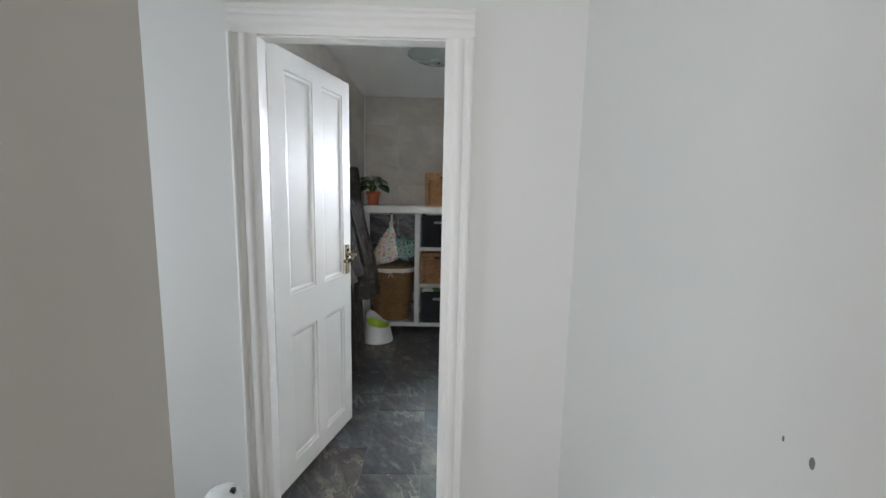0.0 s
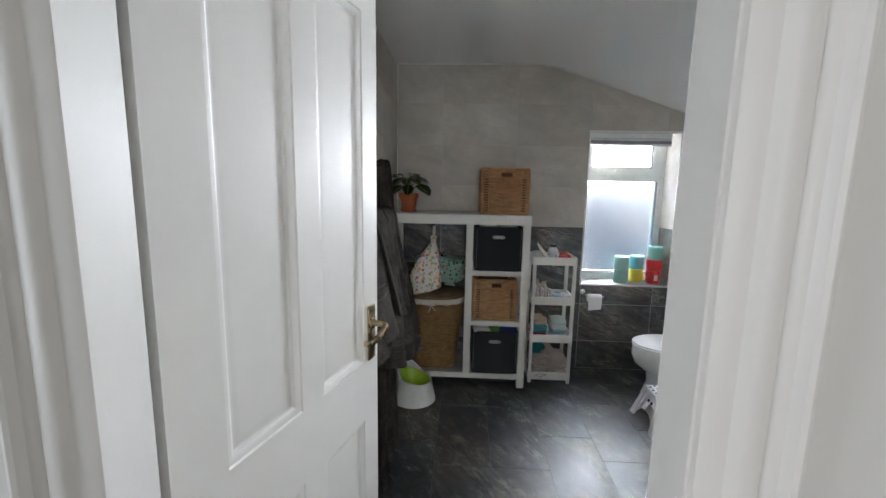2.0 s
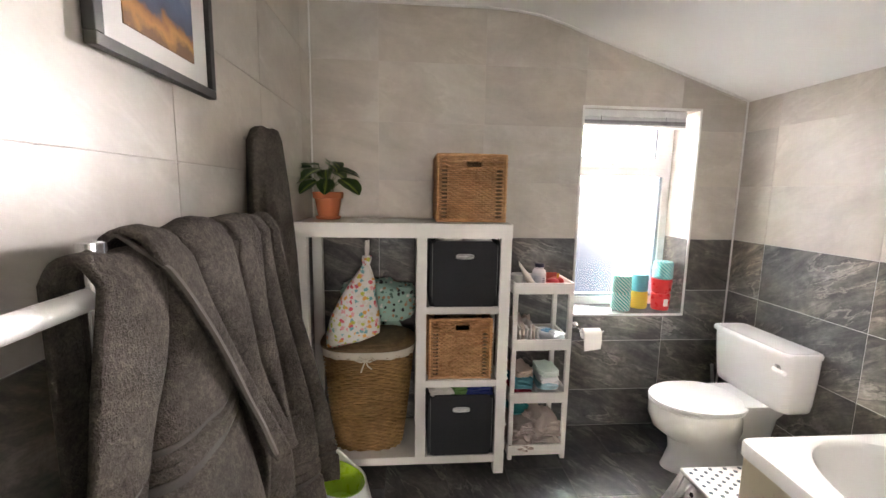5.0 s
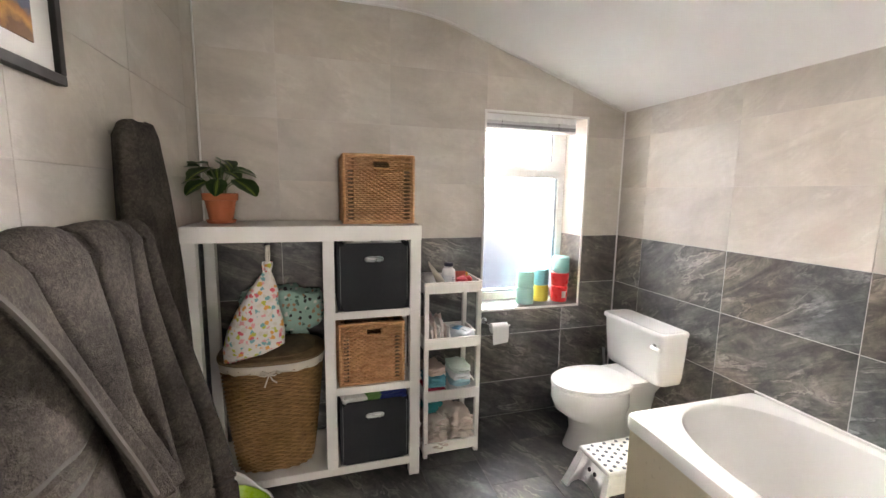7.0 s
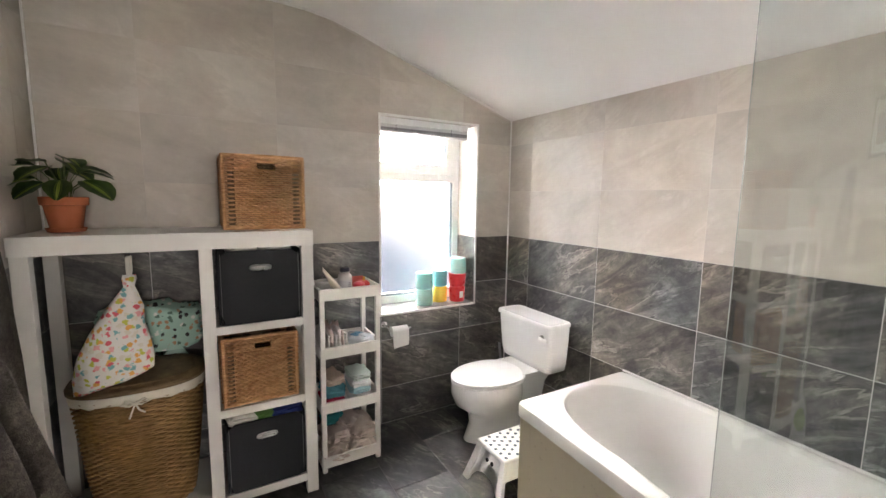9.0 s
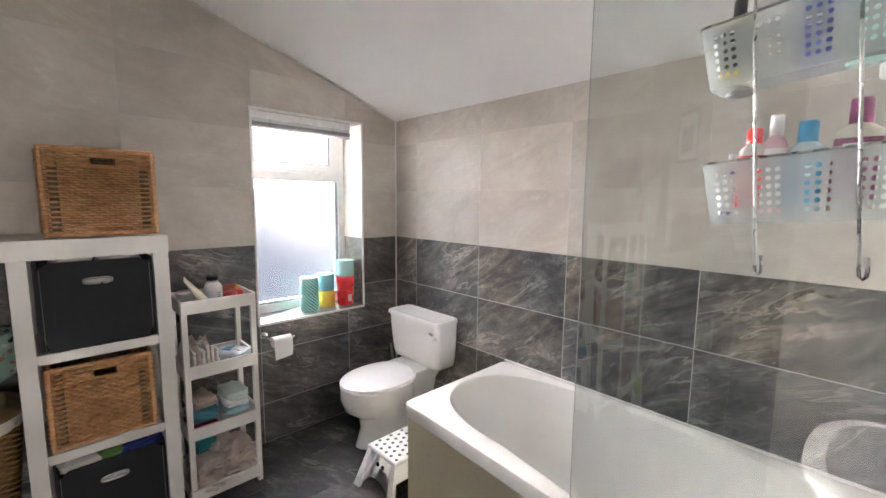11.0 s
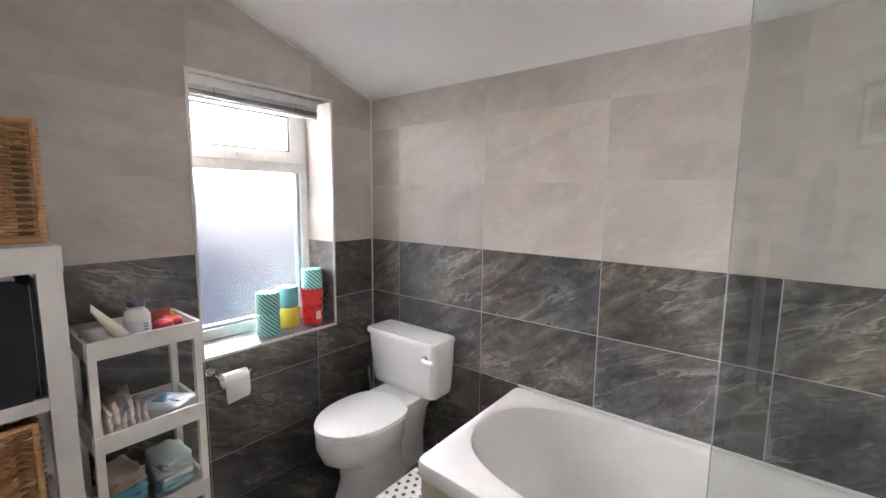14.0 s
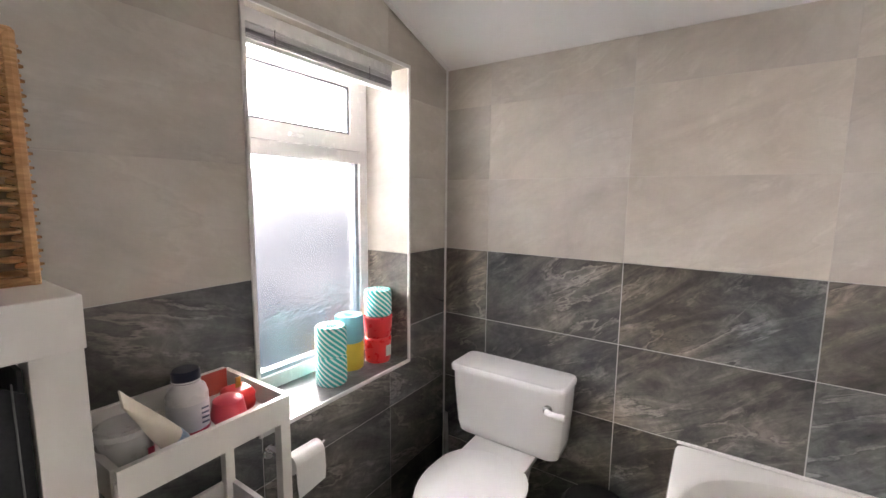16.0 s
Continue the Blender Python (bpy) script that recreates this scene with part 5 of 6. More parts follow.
part("flap", cloth_lump(0.04, 0.16, 0.06, 23, 12, 0.1), plain("packet_film_grey", (0.60, 0.64, 0.68), 0.3), wipes)
# third tier
pack((TX + 0.075, TY + 0.10, 0.3405), 0.11, 0.18, 0.05, (0.42, 0.02, 0.05), "dark red folded cloth nappy", 31, 5, "cloth_nappy", "nappy")
pack((TX + 0.080, TY + 0.10, 0.392), 0.12, 0.18, 0.055, (0.08, 0.30, 0.38), "teal printed folded cloth nappy", 32, -4, "cloth_nappy", "nappy")
pack((TX + 0.075, TY + 0.11, 0.449), 0.105, 0.16, 0.055, (0.55, 0.44, 0.36), "brown patterned folded cloth nappy", 33, 8, "cloth_nappy", "nappy")
for i, c in enumerate(((0.66, 0.68, 0.66), (0.30, 0.52, 0.58), (0.68, 0.72, 0.72), (0.56, 0.68, 0.62))):
    pack((TX + 0.225, TY + 0.11, 0.3405 + i * 0.038), 0.12 - i * 0.004, 0.17, 0.038, c, "white and mint folded nappy in a stack", 40 + i, 3 * i - 6)
# bottom tier: crumpled pale muslins
for i, (x, y, z, w, h) in enumerate(((0.08, 0.10, 0.0405, 0.14, 0.075), (0.225, 0.11, 0.0405, 0.14, 0.08), (0.09, 0.11, 0.116, 0.13, 0.07), (0.225, 0.10, 0.121, 0.14, 0.075), (0.16, 0.16, 0.187, 0.12, 0.04))):
    pack((TX + x, TY + y, z), w, 0.19, h, ((0.66, 0.55, 0.49), (0.70, 0.60, 0.54), (0.62, 0.52, 0.47))[i % 3], "crumpled pale pink muslin cloths", 60 + i, i * 7 - 10, "muslin_cloth", "cloth", wrinkle=0.38)
pack((TX + 0.09, TY + 0.17, 0.187), 0.11, 0.11, 0.07, (0.02, 0.28, 0.30), "teal folded cloth behind the muslins", 77, 0, "folded_cloth", "cloth")
# top tray
tub = thing("cream_tub", (TX + 0.045, TY + 0.09, 0.9375), "translucent white plastic tub with a lid", "tub")
part("body", lathe([(0.036, 0), (0.040, 0.004), (0.043, 0.062), (0.0445, 0.064), (0.0445, 0.074), (0.040, 0.078), (0.002, 0.079)], 28), plain("cloudy_white_plastic", (0.58, 0.58, 0.55), 0.3, bump=0), tub)
part("sticker", box(0.020, 0.030, -0.040, -0.0385, 0.022, 0.034, 0.0003), plain("pink_sticker", (0.7, 0.12, 0.2), 0.4), tub, "small pink sticker")
tb = thing("lotion_tube", (TX + 0.135, TY + 0.075, 0.948), "tapered cream squeezy tube with a pale blue cap leaning upright", "tube")
tb.matrix_world = pose(TX + 0.120, TY + 0.062, 0.9455, 8, -34, 0) @ pose(0, 0, 0, 0, 0, 70)
part("cap", lathe([(0.020, 0), (0.022, 0.002), (0.022, 0.026), (0.020, 0.028)], 20), plain("pale_blue_cap", (0.32, 0.46, 0.58), 0.35), tb)
part("tube_body", loft([[(x, y, z) for x, y in rounded(w, d, min(w, d) * 0.48, 6)] for z, w, d in ((0.028, 0.042, 0.042), (0.06, 0.043, 0.036), (0.11, 0.045, 0.018), (0.15, 0.046, 0.005), (0.165, 0.046, 0.003))]), plain("ivory_tube", (0.68, 0.62, 0.52), 0.4), tb)
vit = thing("pill_bottle", (TX + 0.162, TY + 0.115, 0.9375), "white supplement bottle with a dark blue screw cap", "bottle")
part("body", lathe([(0.034, 0), (0.038, 0.004), (0.038, 0.078), (0.034, 0.092), (0.024, 0.102), (0.023, 0.108)], 30), plain("white_bottle", (0.74, 0.73, 0.72), 0.28, bump=0), vit)
part("cap", lathe([(0.025, 0.106), (0.026, 0.108), (0.026, 0.126), (0.023, 0.130), (0.002, 0.130)], 30), plain("navy_cap", (0.02, 0.022, 0.05), 0.35), vit)
part("cap_ring", lathe([(0.0265, 0.1075), (0.0265, 0.1105)], 30), M["white_plastic"], vit)
part("label_band", lathe([(0.0385, 0.012), (0.0385, 0.066)], 30, cap=False), plain("grey_label", (0.62, 0.62, 0.64), 0.4), vit)
part("label_stripe", lathe([(0.0388, 0.004), (0.0388, 0.011)], 30, cap=False), plain("crimson_stripe", (0.45, 0.02, 0.06), 0.4), vit, "crimson label stripe")
for i in range(4):
    o = part("label_text", box(0.008 - i * 0.0, 0.022, -0.0392, -0.0386, 0.022 + i * 0.010, 0.026 + i * 0.010), plain("label_ink", (0.16, 0.18, 0.24), 0.5), vit)
tm = thing("red_plastic_toy", (TX + 0.243, TY + 0.10, 0.9375), "red and yellow plastic toy pieces in the tray", "toy")
part("dish", lathe([(0.030, 0), (0.036, 0.01), (0.030, 0.045), (0.018, 0.052)], 20, (-0.012, -0.01, 0)), plain("pink_red_plastic", (0.65, 0.06, 0.09), 0.35), tm)
part("cup", cloth_lump(0.06, 0.06, 0.055, 5, 12, 0.05), plain("red_plastic", (0.60, 0.03, 0.03), 0.35), tm).location = (0.022, 0.012, 0)
part("strip", box(0.018, 0.03, 0.01, 0.014, 0.03, 0.075, 0.001), plain("orange_plastic", (0.75, 0.32, 0.02), 0.35), tm, "orange strip")
part("liner_panel", box(-0.01, 0.055, 0.115, 0.119, 0.004, 0.06, 0.001), plain("coral_panel", (0.55, 0.10, 0.07), 0.5), tm)

# ---- paper roll holder ----
tp = thing("toilet_roll_holder", (0.80, BACK - 0.008, 0.645), "chrome wall holder with a nearly finished white toilet roll", "roll holder")
part("wall_plate", lathe([(0.022, 0), (0.022, 0.004), (0.018, 0.008)], 20), M["chrome"], tp).matrix_basis = pose(-0.062, 0, 0.012, 90, 0, 0)
part("arm", tube([(-0.062, -0.004, 0.012), (-0.062, -0.06, 0.012), (-0.060, -0.066, 0.004), (-0.055, -0.066, -0.010), (-0.04, -0.066, -0.012), (0.08, -0.066, -0.012), (0.088, -0.066, -0.004)], 0.005, 10), M["chrome"], tp)
PAPER = plain("white_tissue", (0.82, 0.81, 0.79), 0.95, scale=140, bump=0.25)
o = part("roll", lathe([(0.020, 0), (0.031, 0.0), (0.031, 0.105), (0.020, 0.105)], 28), PAPER, tp, "white tissue roll")
o.matrix_basis = pose(-0.040, -0.066, -0.019, 0, 90, 0)
part("hanging_sheet", loft([[(-0.040, -0.066 - 0.031, -0.02), (0.065, -0.066 - 0.031, -0.02), (0.065, -0.066 - 0.0295, -0.02), (-0.040, -0.066 - 0.0295, -0.02)], [(-0.040, -0.099, -0.07), (0.065, -0.100, -0.07), (0.065, -0.0985, -0.07), (-0.040, -0.0975, -0.07)], [(-0.038, -0.104, -0.115), (0.060, -0.102, -0.104), (0.060, -0.1005, -0.104), (-0.038, -0.1025, -0.115)]]), PAPER, tp)

# ---- wrapped rolls on the sill ----
def wrapped(name, colour):
    m = mat(name, colour, 0.7)
    t = Tree(m)
    c = t.node("TexCoord")
    w = t.node("TexGradient")
    sp = t.node("SeparateXYZ")
    t.link(c.outputs["Object"], sp.inputs[0])
    ang = t.node("Math", operation="ARCTAN2")
    t.link(sp.outputs[1], ang.inputs[0])
    t.link(sp.outputs[0], ang.inputs[1])
    mul = t.node("Math", operation="MULTIPLY_ADD")
    mul.inputs[1].default_value = 15 / (2 * math.pi)
    t.link(ang.outputs[0], mul.inputs[0])
    zz = t.node("Math", operation="MULTIPLY")
    zz.inputs[1].default_value = 48.0
    t.link(sp.outputs[2], zz.inputs[0])
    t.link(zz.outputs[0], mul.inputs[2])
    fr = t.node("Math", operation="FRACT")
    t.link(mul.outputs[0], fr.inputs[0])
    t.colour(t.ramp(fr.outputs[0], [(0.5, colour), (0.56, (0.72, 0.80, 0.78)), (0.92, (0.72, 0.80, 0.78)), (0.98, colour)]))
    t.bump(t.noise(t.coords(), 90, 3), 0.3, 0.003)
    return m


TEAL_WRAP = wrapped("teal_striped_wrapper", (0.02, 0.42, 0.38))
def roll_at(x, y, z, material, label, r=0.057, h=0.110):
    ob = thing("wrapped_toilet_roll", (x, y, z), label, "toilet roll", "wrapped rolls on the sill")
    part("wrapper", lathe([(0.018, 0.004), (0.034, 0.0), (r - 0.003, 0.001), (r, 0.008), (r * 1.005, h * 0.5), (r, h - 0.010), (r - 0.005, h - 0.001), (0.034, h), (0.020, h - 0.006), (0.016, h - 0.014)], 32), material, ob)
    return ob


SILL = WIN_B + 0.0095
blue_wrap = plain("blue_wrapper", (0.16, 0.45, 0.52), 0.65, scale=70, bump=0.3)
yellow_wrap = plain("yellow_wrapper", (0.72, 0.52, 0.06), 0.65, scale=70, bump=0.3)
red_pl = plain("red_cup_plastic", (0.72, 0.03, 0.035), 0.3)
roll_at(1.068, 3.955, SILL, TEAL_WRAP, "teal and white striped wrapped toilet roll")
roll_at(1.068, 3.955, SILL + 0.111, TEAL_WRAP, "teal and white striped wrapped toilet roll")
roll_at(1.208, 4.005, SILL, yellow_wrap, "yellow wrapped toilet roll")
roll_at(1.208, 4.005, SILL + 0.111, blue_wrap, "pale blue wrapped toilet roll")
cup = thing("red_beaker", (1.332, 3.962, SILL), "two stacked red plastic beakers with a white label", "beaker")
part("lower_cup", lathe([(0.050, 0), (0.052, 0.003), (0.057, 0.100), (0.052, 0.106)], 32), red_pl, cup)
part("upper_cup", lathe([(0.050, 0.1065), (0.056, 0.118), (0.062, 0.19), (0.060, 0.196)], 32), red_pl, cup)
part("price_label", box(-0.012, 0.016, -0.0585, -0.0545, 0.03, 0.075, 0.0004), M["white_plastic"], cup, "white printed label")
roll_at(1.337, 3.965, SILL + 0.197, TEAL_WRAP, "teal and white striped wrapped toilet roll on red beakers")

# ---- potty ----
potty = thing("potty", (-0.565, 3.235, 0), "white plastic potty with a lime green inner bowl", "potty", "", 52)
def potty_ring(a, b_, z, tilt=0.0, n=40):
    pts = []
    for k in range(n):
        q = 2 * math.pi * k / n
        y = b_ * math.sin(q)
        pts.append((a * math.cos(q), y, z + tilt * max(0.0, (y / b_ - 0.05)) ** 1.3 + tilt * 0.10 * abs(math.cos(q)) ** 3))
    return pts
part("shell", loft([potty_ring(0.150, 0.150, 0), potty_ring(0.148, 0.148, 0.012), potty_ring(0.125, 0.132, 0.10, 0.02), potty_ring(0.112, 0.128, 0.145, 0.12), potty_ring(0.104, 0.124, 0.150, 0.13), potty_ring(0.100, 0.120, 0.145, 0.12)], True, True, False), M["white_plastic"], potty)
part("inner_bowl", loft([potty_ring(0.101, 0.121, 0.148, 0.045), potty_ring(0.096, 0.112, 0.145, 0.03), potty_ring(0.085, 0.10, 0.10), potty_ring(0.06, 0.07, 0.045), potty_ring(0.02, 0.02, 0.04)], True, False, True), M["green_plastic"], potty, "lime green removable bowl")

# ---- towel rail and towels ----
rail = thing("towel_radiator", (LEFT + 0.008, 2.34, 0.0), "chrome ladder towel radiator on the tiled wall", "radiator")
RX = 0.155
for y in (-0.30, 0.29):
    part("upright", tube([(RX, y, 0.28), (RX, y, 1.372 if y < 0 else 1.325)], 0.016, 14), M["chrome"], rail)
    for z in (0.40, 1.28):
        part("wall_bracket", tube([(0, y, z), (RX, y, z)], 0.009, 10), M["chrome"], rail)
for z in (0.36, 0.44, 0.62, 0.70, 0.78, 1.06, 1.14, 1.305):
    part("rung", tube([(RX, -0.30, z), (RX, 0.29, z)], 0.011, 12), M["chrome"], rail)
part("valve", tube([(RX, -0.30, 0.28), (RX, -0.30, 0.20), (0.0, -0.30, 0.19)], 0.011, 12), M["chrome"], rail)
part("side_bar", tube([(RX, -0.315, 1.305), (RX, -0.47, 1.302)], 0.014, 12), M["white_plastic"], rail, "white thermostat stem")


def drape(name, y0, y1, top, front, back, label, seed, spread=0.0, out=0.03, skew=0.0, fold=0.016, x=LEFT + 0.008 + RX, top_r=0.022, lobes=2.0, hem=0.5, slant=0.0):
    """A towel hung over a rail: from the back hem over the bar to the front hem, with folds that deepen downwards."""
    bm = bmesh.new()
    nu, path_ = 84, []
    for k in range(10):
        path_.append((-top_r, top - (back * (1 - k / 9.0)), 1 - k / 9.0, -1))
    for k in range(1, 8):
        a = math.pi * (1 - k / 8)
        path_.append((top_r * math.cos(a), top + top_r * math.sin(a), 0.0, 0))
    steps, banded = 120, set()
    for k in range(steps + 1):
        f = k / steps
        path_.append((top_r + out * f ** 1.2, top - front * f, f, 1))
    # flat-woven border near the hem: grooves with a raised cord between them
    rows = []
    for px, pz, f, side in path_:
        row = []
        for i in range(nu + 1):
            u = i / nu
            y = y0 + (y1 - y0) * u + (spread * f * (u - 0.35) if spread > 0 else spread * f * (1 - u)) * (side == 1) + slant * f ** 0.8 * (1 - u) * (side == 1)
            drift = 0.55 * f * noise.noise(Vector((u * 1.7, f * 1.6, seed * 3)))
            ph = u * lobes + seed + drift
            wave = 1.9 * abs(math.sin(ph * math.pi)) ** 0.5 - 1.1 + 0.8 * noise.noise(Vector((u * 2.4, f * 1.5, seed)))
            wave += 0.22 * noise.noise(Vector((u * 5, f * 2.2, seed + 5)))
            amp = fold * (0.34 + 0.9 * f) * (1 if side >= 0 else 0.2)
            z = pz - skew * u * f * (side == 1) + 0.006 * noise.noise(Vector((u * 8, seed, f * 3)))
            if side == 0:
                z += 0.010 * wave
            down = front * f
            band = 0.0
            if side == 1:
                for at, wide in ((hem, 0.016), (hem + 0.026, 0.007), (hem + 0.042, 0.018)):
                    if at < down < at + wide:
                        band = 0.0065
                banded.add(len(rows)) if band else None
            row.append(bm.verts.new((x + px - band + amp * wave + (0.008 if side == 1 else 0), y + 0.010 * math.cos(u * 19 + seed) * f, z)))
        rows.append(row)
    side_points = [[tuple(r[0].co)] for r in rows[12:]]
    for k, (a, b_) in enumerate(zip(rows, rows[1:])):
        for i in range(nu):
            bm.faces.new((a[i], a[i + 1], b_[i + 1], b_[i])).material_index = 1 if k in banded and k + 1 in banded else 0
    bmesh.ops.recalc_face_normals(bm, faces=bm.faces[:])
    ob = thing(name, (0, 0, 0), label, "towel", "grey towels on the rail")
    cloth = part("cloth", bm, M["towel"], ob)
    cloth.data.materials.append(M["border"])
    so = cloth.modifiers.new("thick", "SOLIDIFY")
    so.thickness, so.offset = 0.011, 0.0
    if slant:
        # flat woven tape along the slanting edge
        edge = [r[0] for r in side_points[::6]]
        part("edge_band", loft([[(px + dx, py + dy, pz) for dx, dy in ((0.005, -0.005), (0.0105, -0.0035), (0.011, 0.0035), (0.006, 0.005))] for px, py, pz in edge]), M["tape"], ob, "paler woven edge tape")
    return ob


drape("bath_towel", 1.995, 2.30, 1.325, 0.47, 0.55, "dark grey terry towel with a striped border hung over the radiator", 1.25, -0.16, 0.050, fold=0.040, top_r=0.024, lobes=1.7, hem=0.235)
drape("bath_towel", 2.085, 2.405, 1.338, 0.44, 0.50, "dark grey terry towel with paler edge tape over the rail", 4.35, 0.03, 0.060, 0.02, 0.024, top_r=0.036, lobes=2.2, hem=0.60, slant=0.235)
drape("bath_towel", 2.345, 2.585, 1.342, 0.70, 0.60, "dark grey bath towel hanging in deep folds above a striped hem", 7.7, 0.11, 0.075, 0.05, 0.050, top_r=0.032, lobes=2.6, hem=0.56)
drape("bath_towel", 2.24, 2.52, 0.79, 0.70, 0.40, "dark grey towel hung on a lower rung almost to the floor", 2.2, 0.05, 0.01, 0.0, 0.026, top_r=0.020, lobes=3.4, hem=0.58)

robe = thing("hanging_towel", (LEFT + 0.008, 2.93, 0.0), "dark grey towel hanging from a wall hook in long folds", "towel")
rings = []
for z, hw, hd, cy in ((1.632, 0.030, 0.020, 0.0), (1.625, 0.070, 0.036, 0.0), (1.59, 0.100, 0.045, 0.0), (1.45, 0.125, 0.054, 0.025), (1.2, 0.150, 0.060, 0.06), (0.95, 0.165, 0.064, 0.085), (0.80, 0.17, 0.066, 0.095), (0.72, 0.17, 0.064, 0.10), (0.70, 0.168, 0.060, 0.10)):
    ring = []
    for k in range(96):
        a = 2 * math.pi * k / 96
        f = 1 + 0.16 * (1.5 * abs(math.sin(a * 3.5 + z * 1.1)) - 1) * max(0, min(1, (1.60 - z) * 2.5)) * min(1, (1.66 - z) * 3) + 0.08 * noise.noise(Vector((math.cos(a) * 2.5, math.sin(a) * 2.5, z * 1.3)))
        ring.append((0.066 + hd * f * math.cos(a), cy + hw * f * math.sin(a), z + 0.004 * math.sin(a * 3)))
    rings.append(ring)
part("cloth", loft(rings), M["towel"], robe)
part("hook", tube([(0.0, 0.0, 1.60), (0.05, 0.0, 1.60), (0.06, 0.0, 1.63)], 0.006, 8), M["chrome"], robe, "chrome wall hook")

# ---- framed picture ----
pic = thing("framed_picture", (LEFT + 0.008, 2.49, 1.80), "black-framed landscape print with a white mount", "picture")
PW, PH = 0.425, 0.30
for a, b_, c, d_ in ((-PW / 2, PW / 2, -PH / 2, -PH / 2 + 0.022), (-PW / 2, PW / 2, PH / 2 - 0.022, PH / 2), (-PW / 2, -PW / 2 + 0.022, -PH / 2 + 0.022, PH / 2 - 0.022), (PW / 2 - 0.022, PW / 2, -PH / 2 + 0.022, PH / 2 - 0.022)):
    part("frame_bar", box(0.0, 0.022, a, b_, c + 0.02, d_ + 0.02, 0.002), M["frame_black"], pic)
part("mount", boxes((0.004, 0.010, -PW / 2 + 0.02, PW / 2 - 0.02, -PH / 2 + 0.04, PH / 2)), plain("white_card", (0.78, 0.77, 0.74), 0.9), pic)
PRT = mat("abstract_landscape_print", (0.3, 0.3, 0.3), 0.6)
t = Tree(PRT)
c = t.node("TexCoord")
sp = t.node("SeparateXYZ")
t.link(c.outputs["Object"], sp.inputs[0])
ad = t.node("Math", operation="MULTIPLY_ADD")
ad.inputs[1].default_value = 0.12
t.link(t.noise(t.coords(), 14, 5), ad.inputs[0])
t.link(sp.outputs[2], ad.inputs[2])
t.colour(t.ramp(ad.outputs[0], [(0.0, (0.16, 0.07, 0.02)), (0.025, (0.50, 0.24, 0.05)), (0.05, (0.30, 0.12, 0.03)), (0.065, (0.06, 0.07, 0.12)), (0.12, (0.09, 0.13, 0.22)), (0.2, (0.30, 0.34, 0.40))]))
part("print", boxes((0.010, 0.012, -0.125, 0.125, -0.065, 0.085)), PRT, pic)

# ---- landing details ----
pot = thing("plastic_tub", (-0.80, 0.80, -0.003), "white rounded plastic tub standing by the door surround", "tub")
part("body", lathe([(0.075, 0.0), (0.082, 0.01), (0.086, 0.20), (0.080, 0.25), (0.060, 0.285), (0.030, 0.300), (0.002, 0.303)], 32), M["white_plastic"], pot)
part("spout", box(0.030, 0.048, -0.012, 0.006, 0.287, 0.308, 0.003), M["black_plastic"], pot, "small dark spout")
marks = plain("dark_scuff", (0.20, 0.19, 0.19), 0.9)
for y, z, r in ((-0.065, 1.078, 0.003), (-0.115, 1.072, 0.006)):
    o = part("scuff_mark", lathe([(r, 0), (r * 0.7, 0.0006)], 10), marks, wall_hall_right, "small dark scuff on the paint")
    o.matrix_basis = pose(0.5328, y, z, 0, -90, 0) @ Matrix.Diagonal((1.6, 0.8, 1, 1))

# ---- tiles: pieces of walls and floor ----
GAP = 0.0018


def clip_roof(poly):
    """Cuts a polygon of (x, z) points with the underside of the sloping ceiling."""
    lines = [((-9.0, FLAT), (0.15, FLAT))] + list(zip(SLOPE, SLOPE[1:]))
    for (xa, za), (xb, zb) in lines:
        out = []
        side = lambda p: (xb - xa) * (p[1] - za) - (zb - za) * (p[0] - xa)
        for p, q in zip(poly, poly[1:] + poly[:1]):
            a, b_ = side(p), side(q)
            if a <= 0:
                out.append(p)
            if (a < 0 < b_) or (b_ < 0 < a):
                f = a / (a - b_)
                out.append((p[0] + f * (q[0] - p[0]), p[1] + f * (q[1] - p[1])))
        poly = out
        if len(poly) < 3:
            return []
    return poly


tile_cache = {}


def tile_mesh(polys, centre, normal_axis, sign, material, thick=0.0022):
    """A flat tile with a small arris; polys are outlines in the tile's own plane."""
    key = (tuple(tuple((round(u - centre[0], 4), round(w - centre[1], 4)) for u, w in p) for p in polys), normal_axis, sign, material.name)
    if key in tile_cache:
        return tile_cache[key]
    bm = bmesh.new()
    for p in polys:
        def put(u, w, h):
            u, w = u - centre[0], w - centre[1]
            return (sign * h, u, w) if normal_axis == "x" else (u, sign * h, w) if normal_axis == "y" else (u, w, sign * h)
        cu, cw = sum(q[0] for q in p) / len(p), sum(q[1] for q in p) / len(p)
        base = [bm.verts.new(put(u, w, 0)) for u, w in p]
        edge = [bm.verts.new(put(u, w, thick - 0.0006)) for u, w in p]
        inset = lambda u, c: u + (0.0010 if u < c else -0.0010)
        face = [bm.verts.new(put(inset(u, cu), inset(w, cw), thick)) for u, w in p] if len(polys) == 1 else edge
        n = len(p)
        for k in range(n):
            bm.faces.new((base[k], base[(k + 1) % n], edge[(k + 1) % n], edge[k]))
            if face is not edge:
                bm.faces.new((edge[k], edge[(k + 1) % n], face[(k + 1) % n], face[k]))
        bm.faces.new(face)
    bmesh.ops.recalc_face_normals(bm, faces=bm.faces[:])
    me = mesh_of(bm, "tile", material, False)
    tile_cache[key] = me
    return me


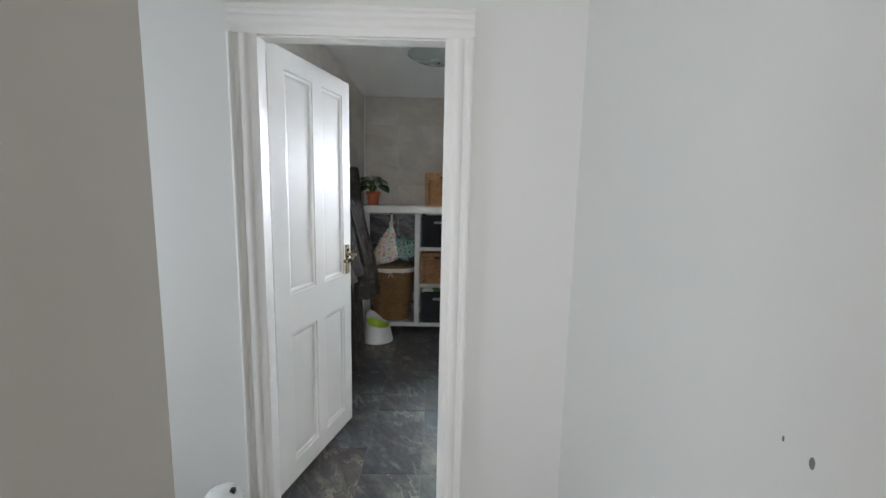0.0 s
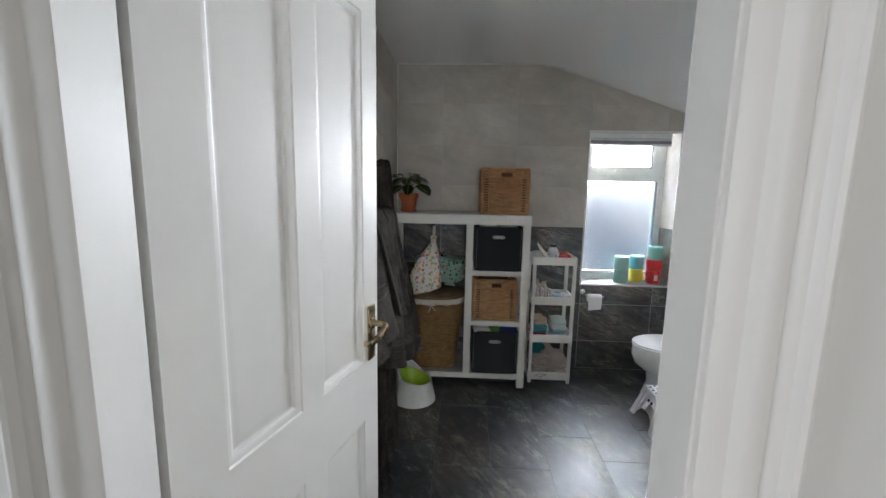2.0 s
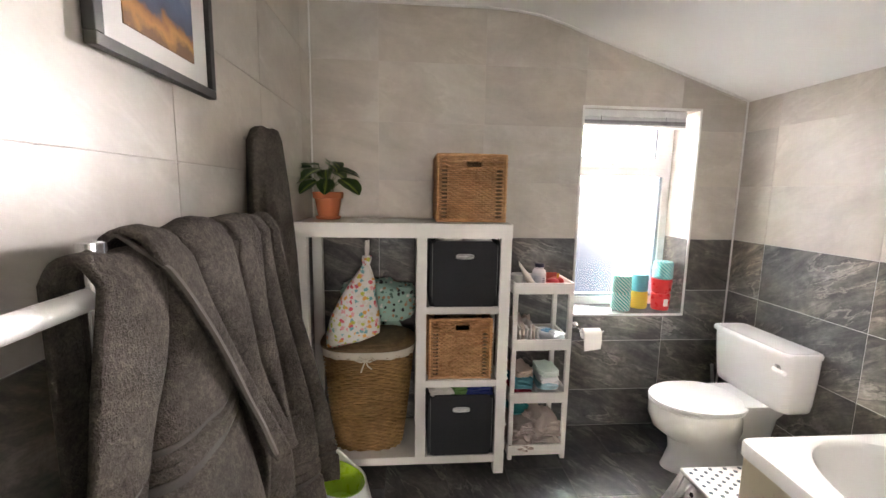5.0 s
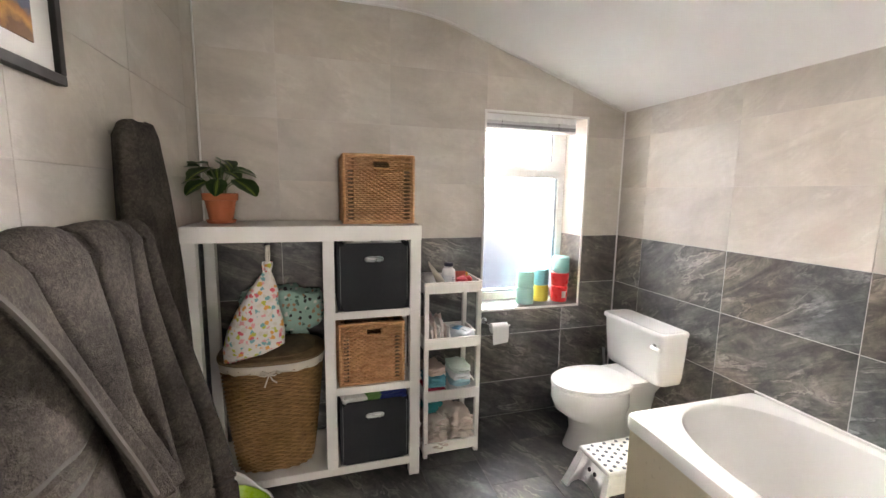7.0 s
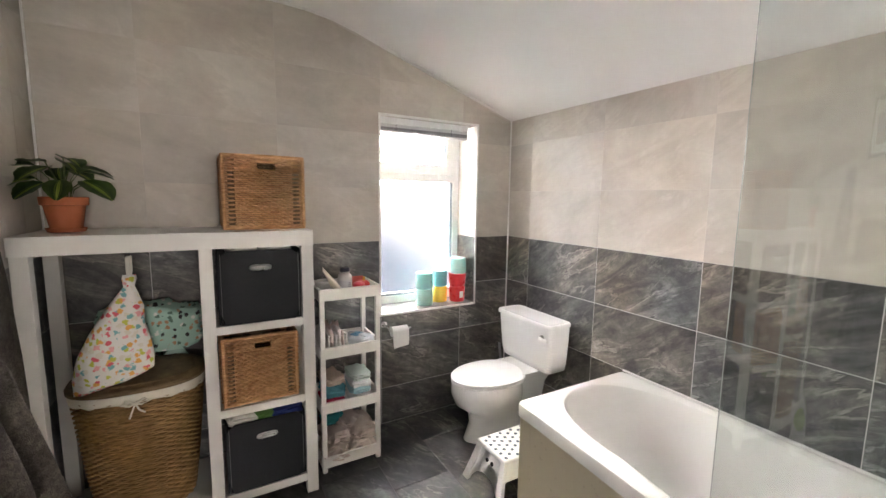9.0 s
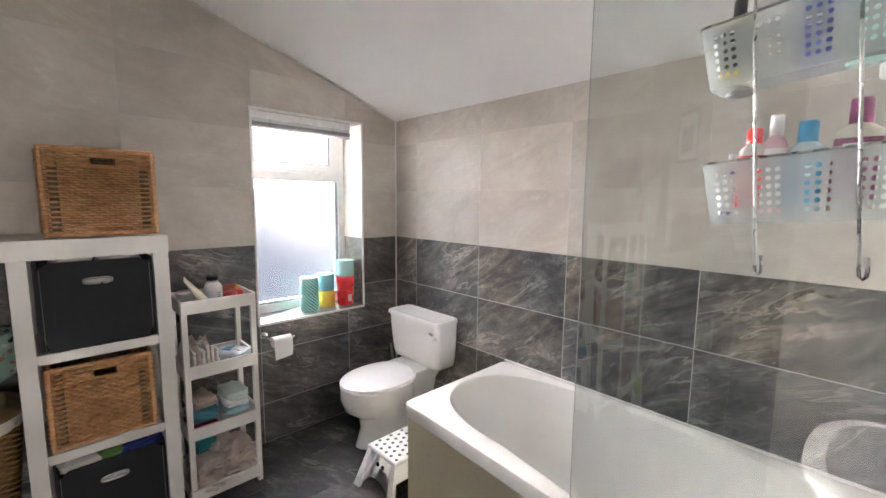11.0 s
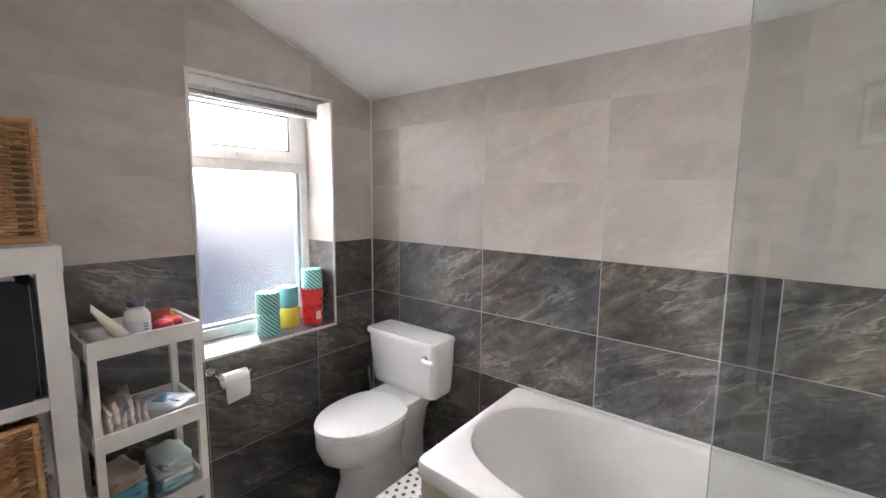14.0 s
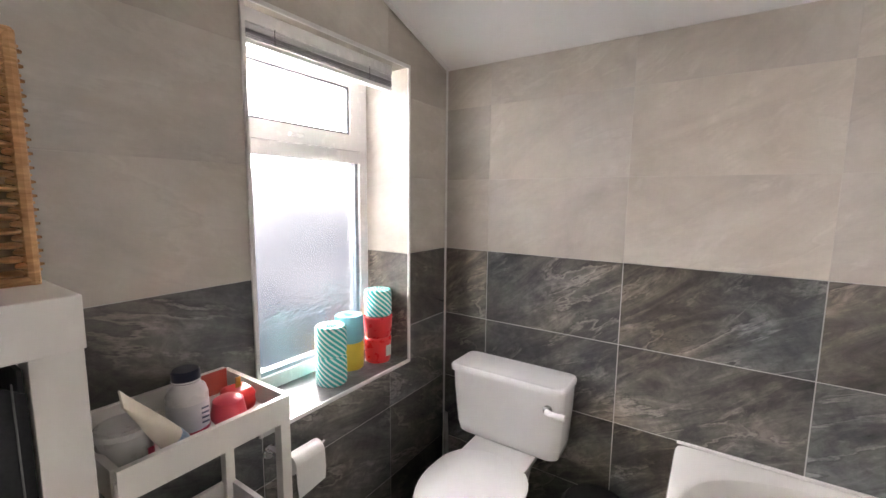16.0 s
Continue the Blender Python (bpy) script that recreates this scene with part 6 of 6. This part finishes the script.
def lay(parent, axis, sign, plane, u_edges, w_edges, material, hole=None, roof=False, gap=GAP):
    for u0, u1 in zip(u_edges, u_edges[1:]):
        for w0, w1 in zip(w_edges, w_edges[1:]):
            a0, a1, b0, b1 = u0 + gap, u1 - gap, w0 + gap, w1 - gap
            if a1 - a0 < 0.01 or b1 - b0 < 0.01:
                continue
            rects = [(a0, a1, b0, b1)]
            if hole:
                h0, h1, k0, k1 = hole
                if a0 < h1 and a1 > h0 and b0 < k1 and b1 > k0:
                    rects = []
                    if a0 < h0:
                        rects.append((a0, h0, b0, b1))
                    if a1 > h1:
                        rects.append((h1, a1, b0, b1))
                    m0, m1 = max(a0, h0), min(a1, h1)
                    if b0 < k0:
                        rects.append((m0, m1, b0, k0))
                    if b1 > k1:
                        rects.append((m0, m1, k1, b1))
            polys = [[(r[0], r[2]), (r[1], r[2]), (r[1], r[3]), (r[0], r[3])] for r in rects]
            if roof:
                polys = [q for q in (clip_roof(p) for p in polys) if q]
            if not polys:
                continue
            c = ((u0 + u1) / 2, (w0 + w1) / 2)
            o = new("tile", tile_mesh(polys, c, axis, sign, material))
            o.parent = parent
            o.location = (plane, c[0], c[1]) if axis == "x" else (c[0], plane, c[1]) if axis == "y" else (c[0], c[1], plane)


DARK_ROWS = [0.0, DARK_TOP - 3 * ROW, DARK_TOP - 2 * ROW, DARK_TOP - ROW, DARK_TOP]
LIGHT_ROWS = [DARK_TOP, DARK_TOP + ROW, DARK_TOP + 2 * ROW, DARK_TOP + 3 * ROW, FLAT]
EAST_LIGHT = [DARK_TOP, DARK_TOP + ROW, DARK_TOP + 2 * ROW, 1.983]
NORTH_U = [LEFT, -0.432, 0.150, 0.722, 1.296, RIGHT]
EAST_U = [DOOR_IN, 1.364, 1.932, 2.502, 3.070, 3.636, BACK]
WEST_U = [DOOR_IN, 1.40, 1.97, 2.545, 3.115, 3.685, BACK]
HOLE = (WIN_L, WIN_R, WIN_B, WIN_T)
lay(wall_north, "y", -1, BACK, NORTH_U, DARK_ROWS, M["dark_tile"], HOLE)
lay(wall_north, "y", -1, BACK, NORTH_U, LIGHT_ROWS, M["light_tile"], HOLE, True, 0.0008)
lay(wall_east, "x", -1, RIGHT, EAST_U, DARK_ROWS, M["dark_tile"])
lay(wall_east, "x", -1, RIGHT, EAST_U, EAST_LIGHT, M["light_tile"], gap=0.0008)
lay(wall_west, "x", 1, LEFT, WEST_U, DARK_ROWS, M["dark_tile"])
lay(wall_west, "x", 1, LEFT, WEST_U, LIGHT_ROWS, M["light_tile"], gap=0.0008)
# floor tiles run away from the door, each column shifted
x_edges = [LEFT, -0.682, -0.372, -0.062, 0.248, 0.558, 0.868, 1.178, 1.488, RIGHT]
for i, (xa, xb) in enumerate(zip(x_edges, x_edges[1:])):
    first = 1.92 - 0.62 + (0.0, 0.21, 0.0, 0.0, 0.31, 0.10, 0.42, 0.2, 0.0)[i]
    ys = [1.0] + [first + 0.62 * k for k in range(6) if 1.02 < first + 0.62 * k < BACK - 0.02] + [BACK]
    lay(floor, "z", 1, -0.0022, [xa, xb], ys, M["floor_tile"])
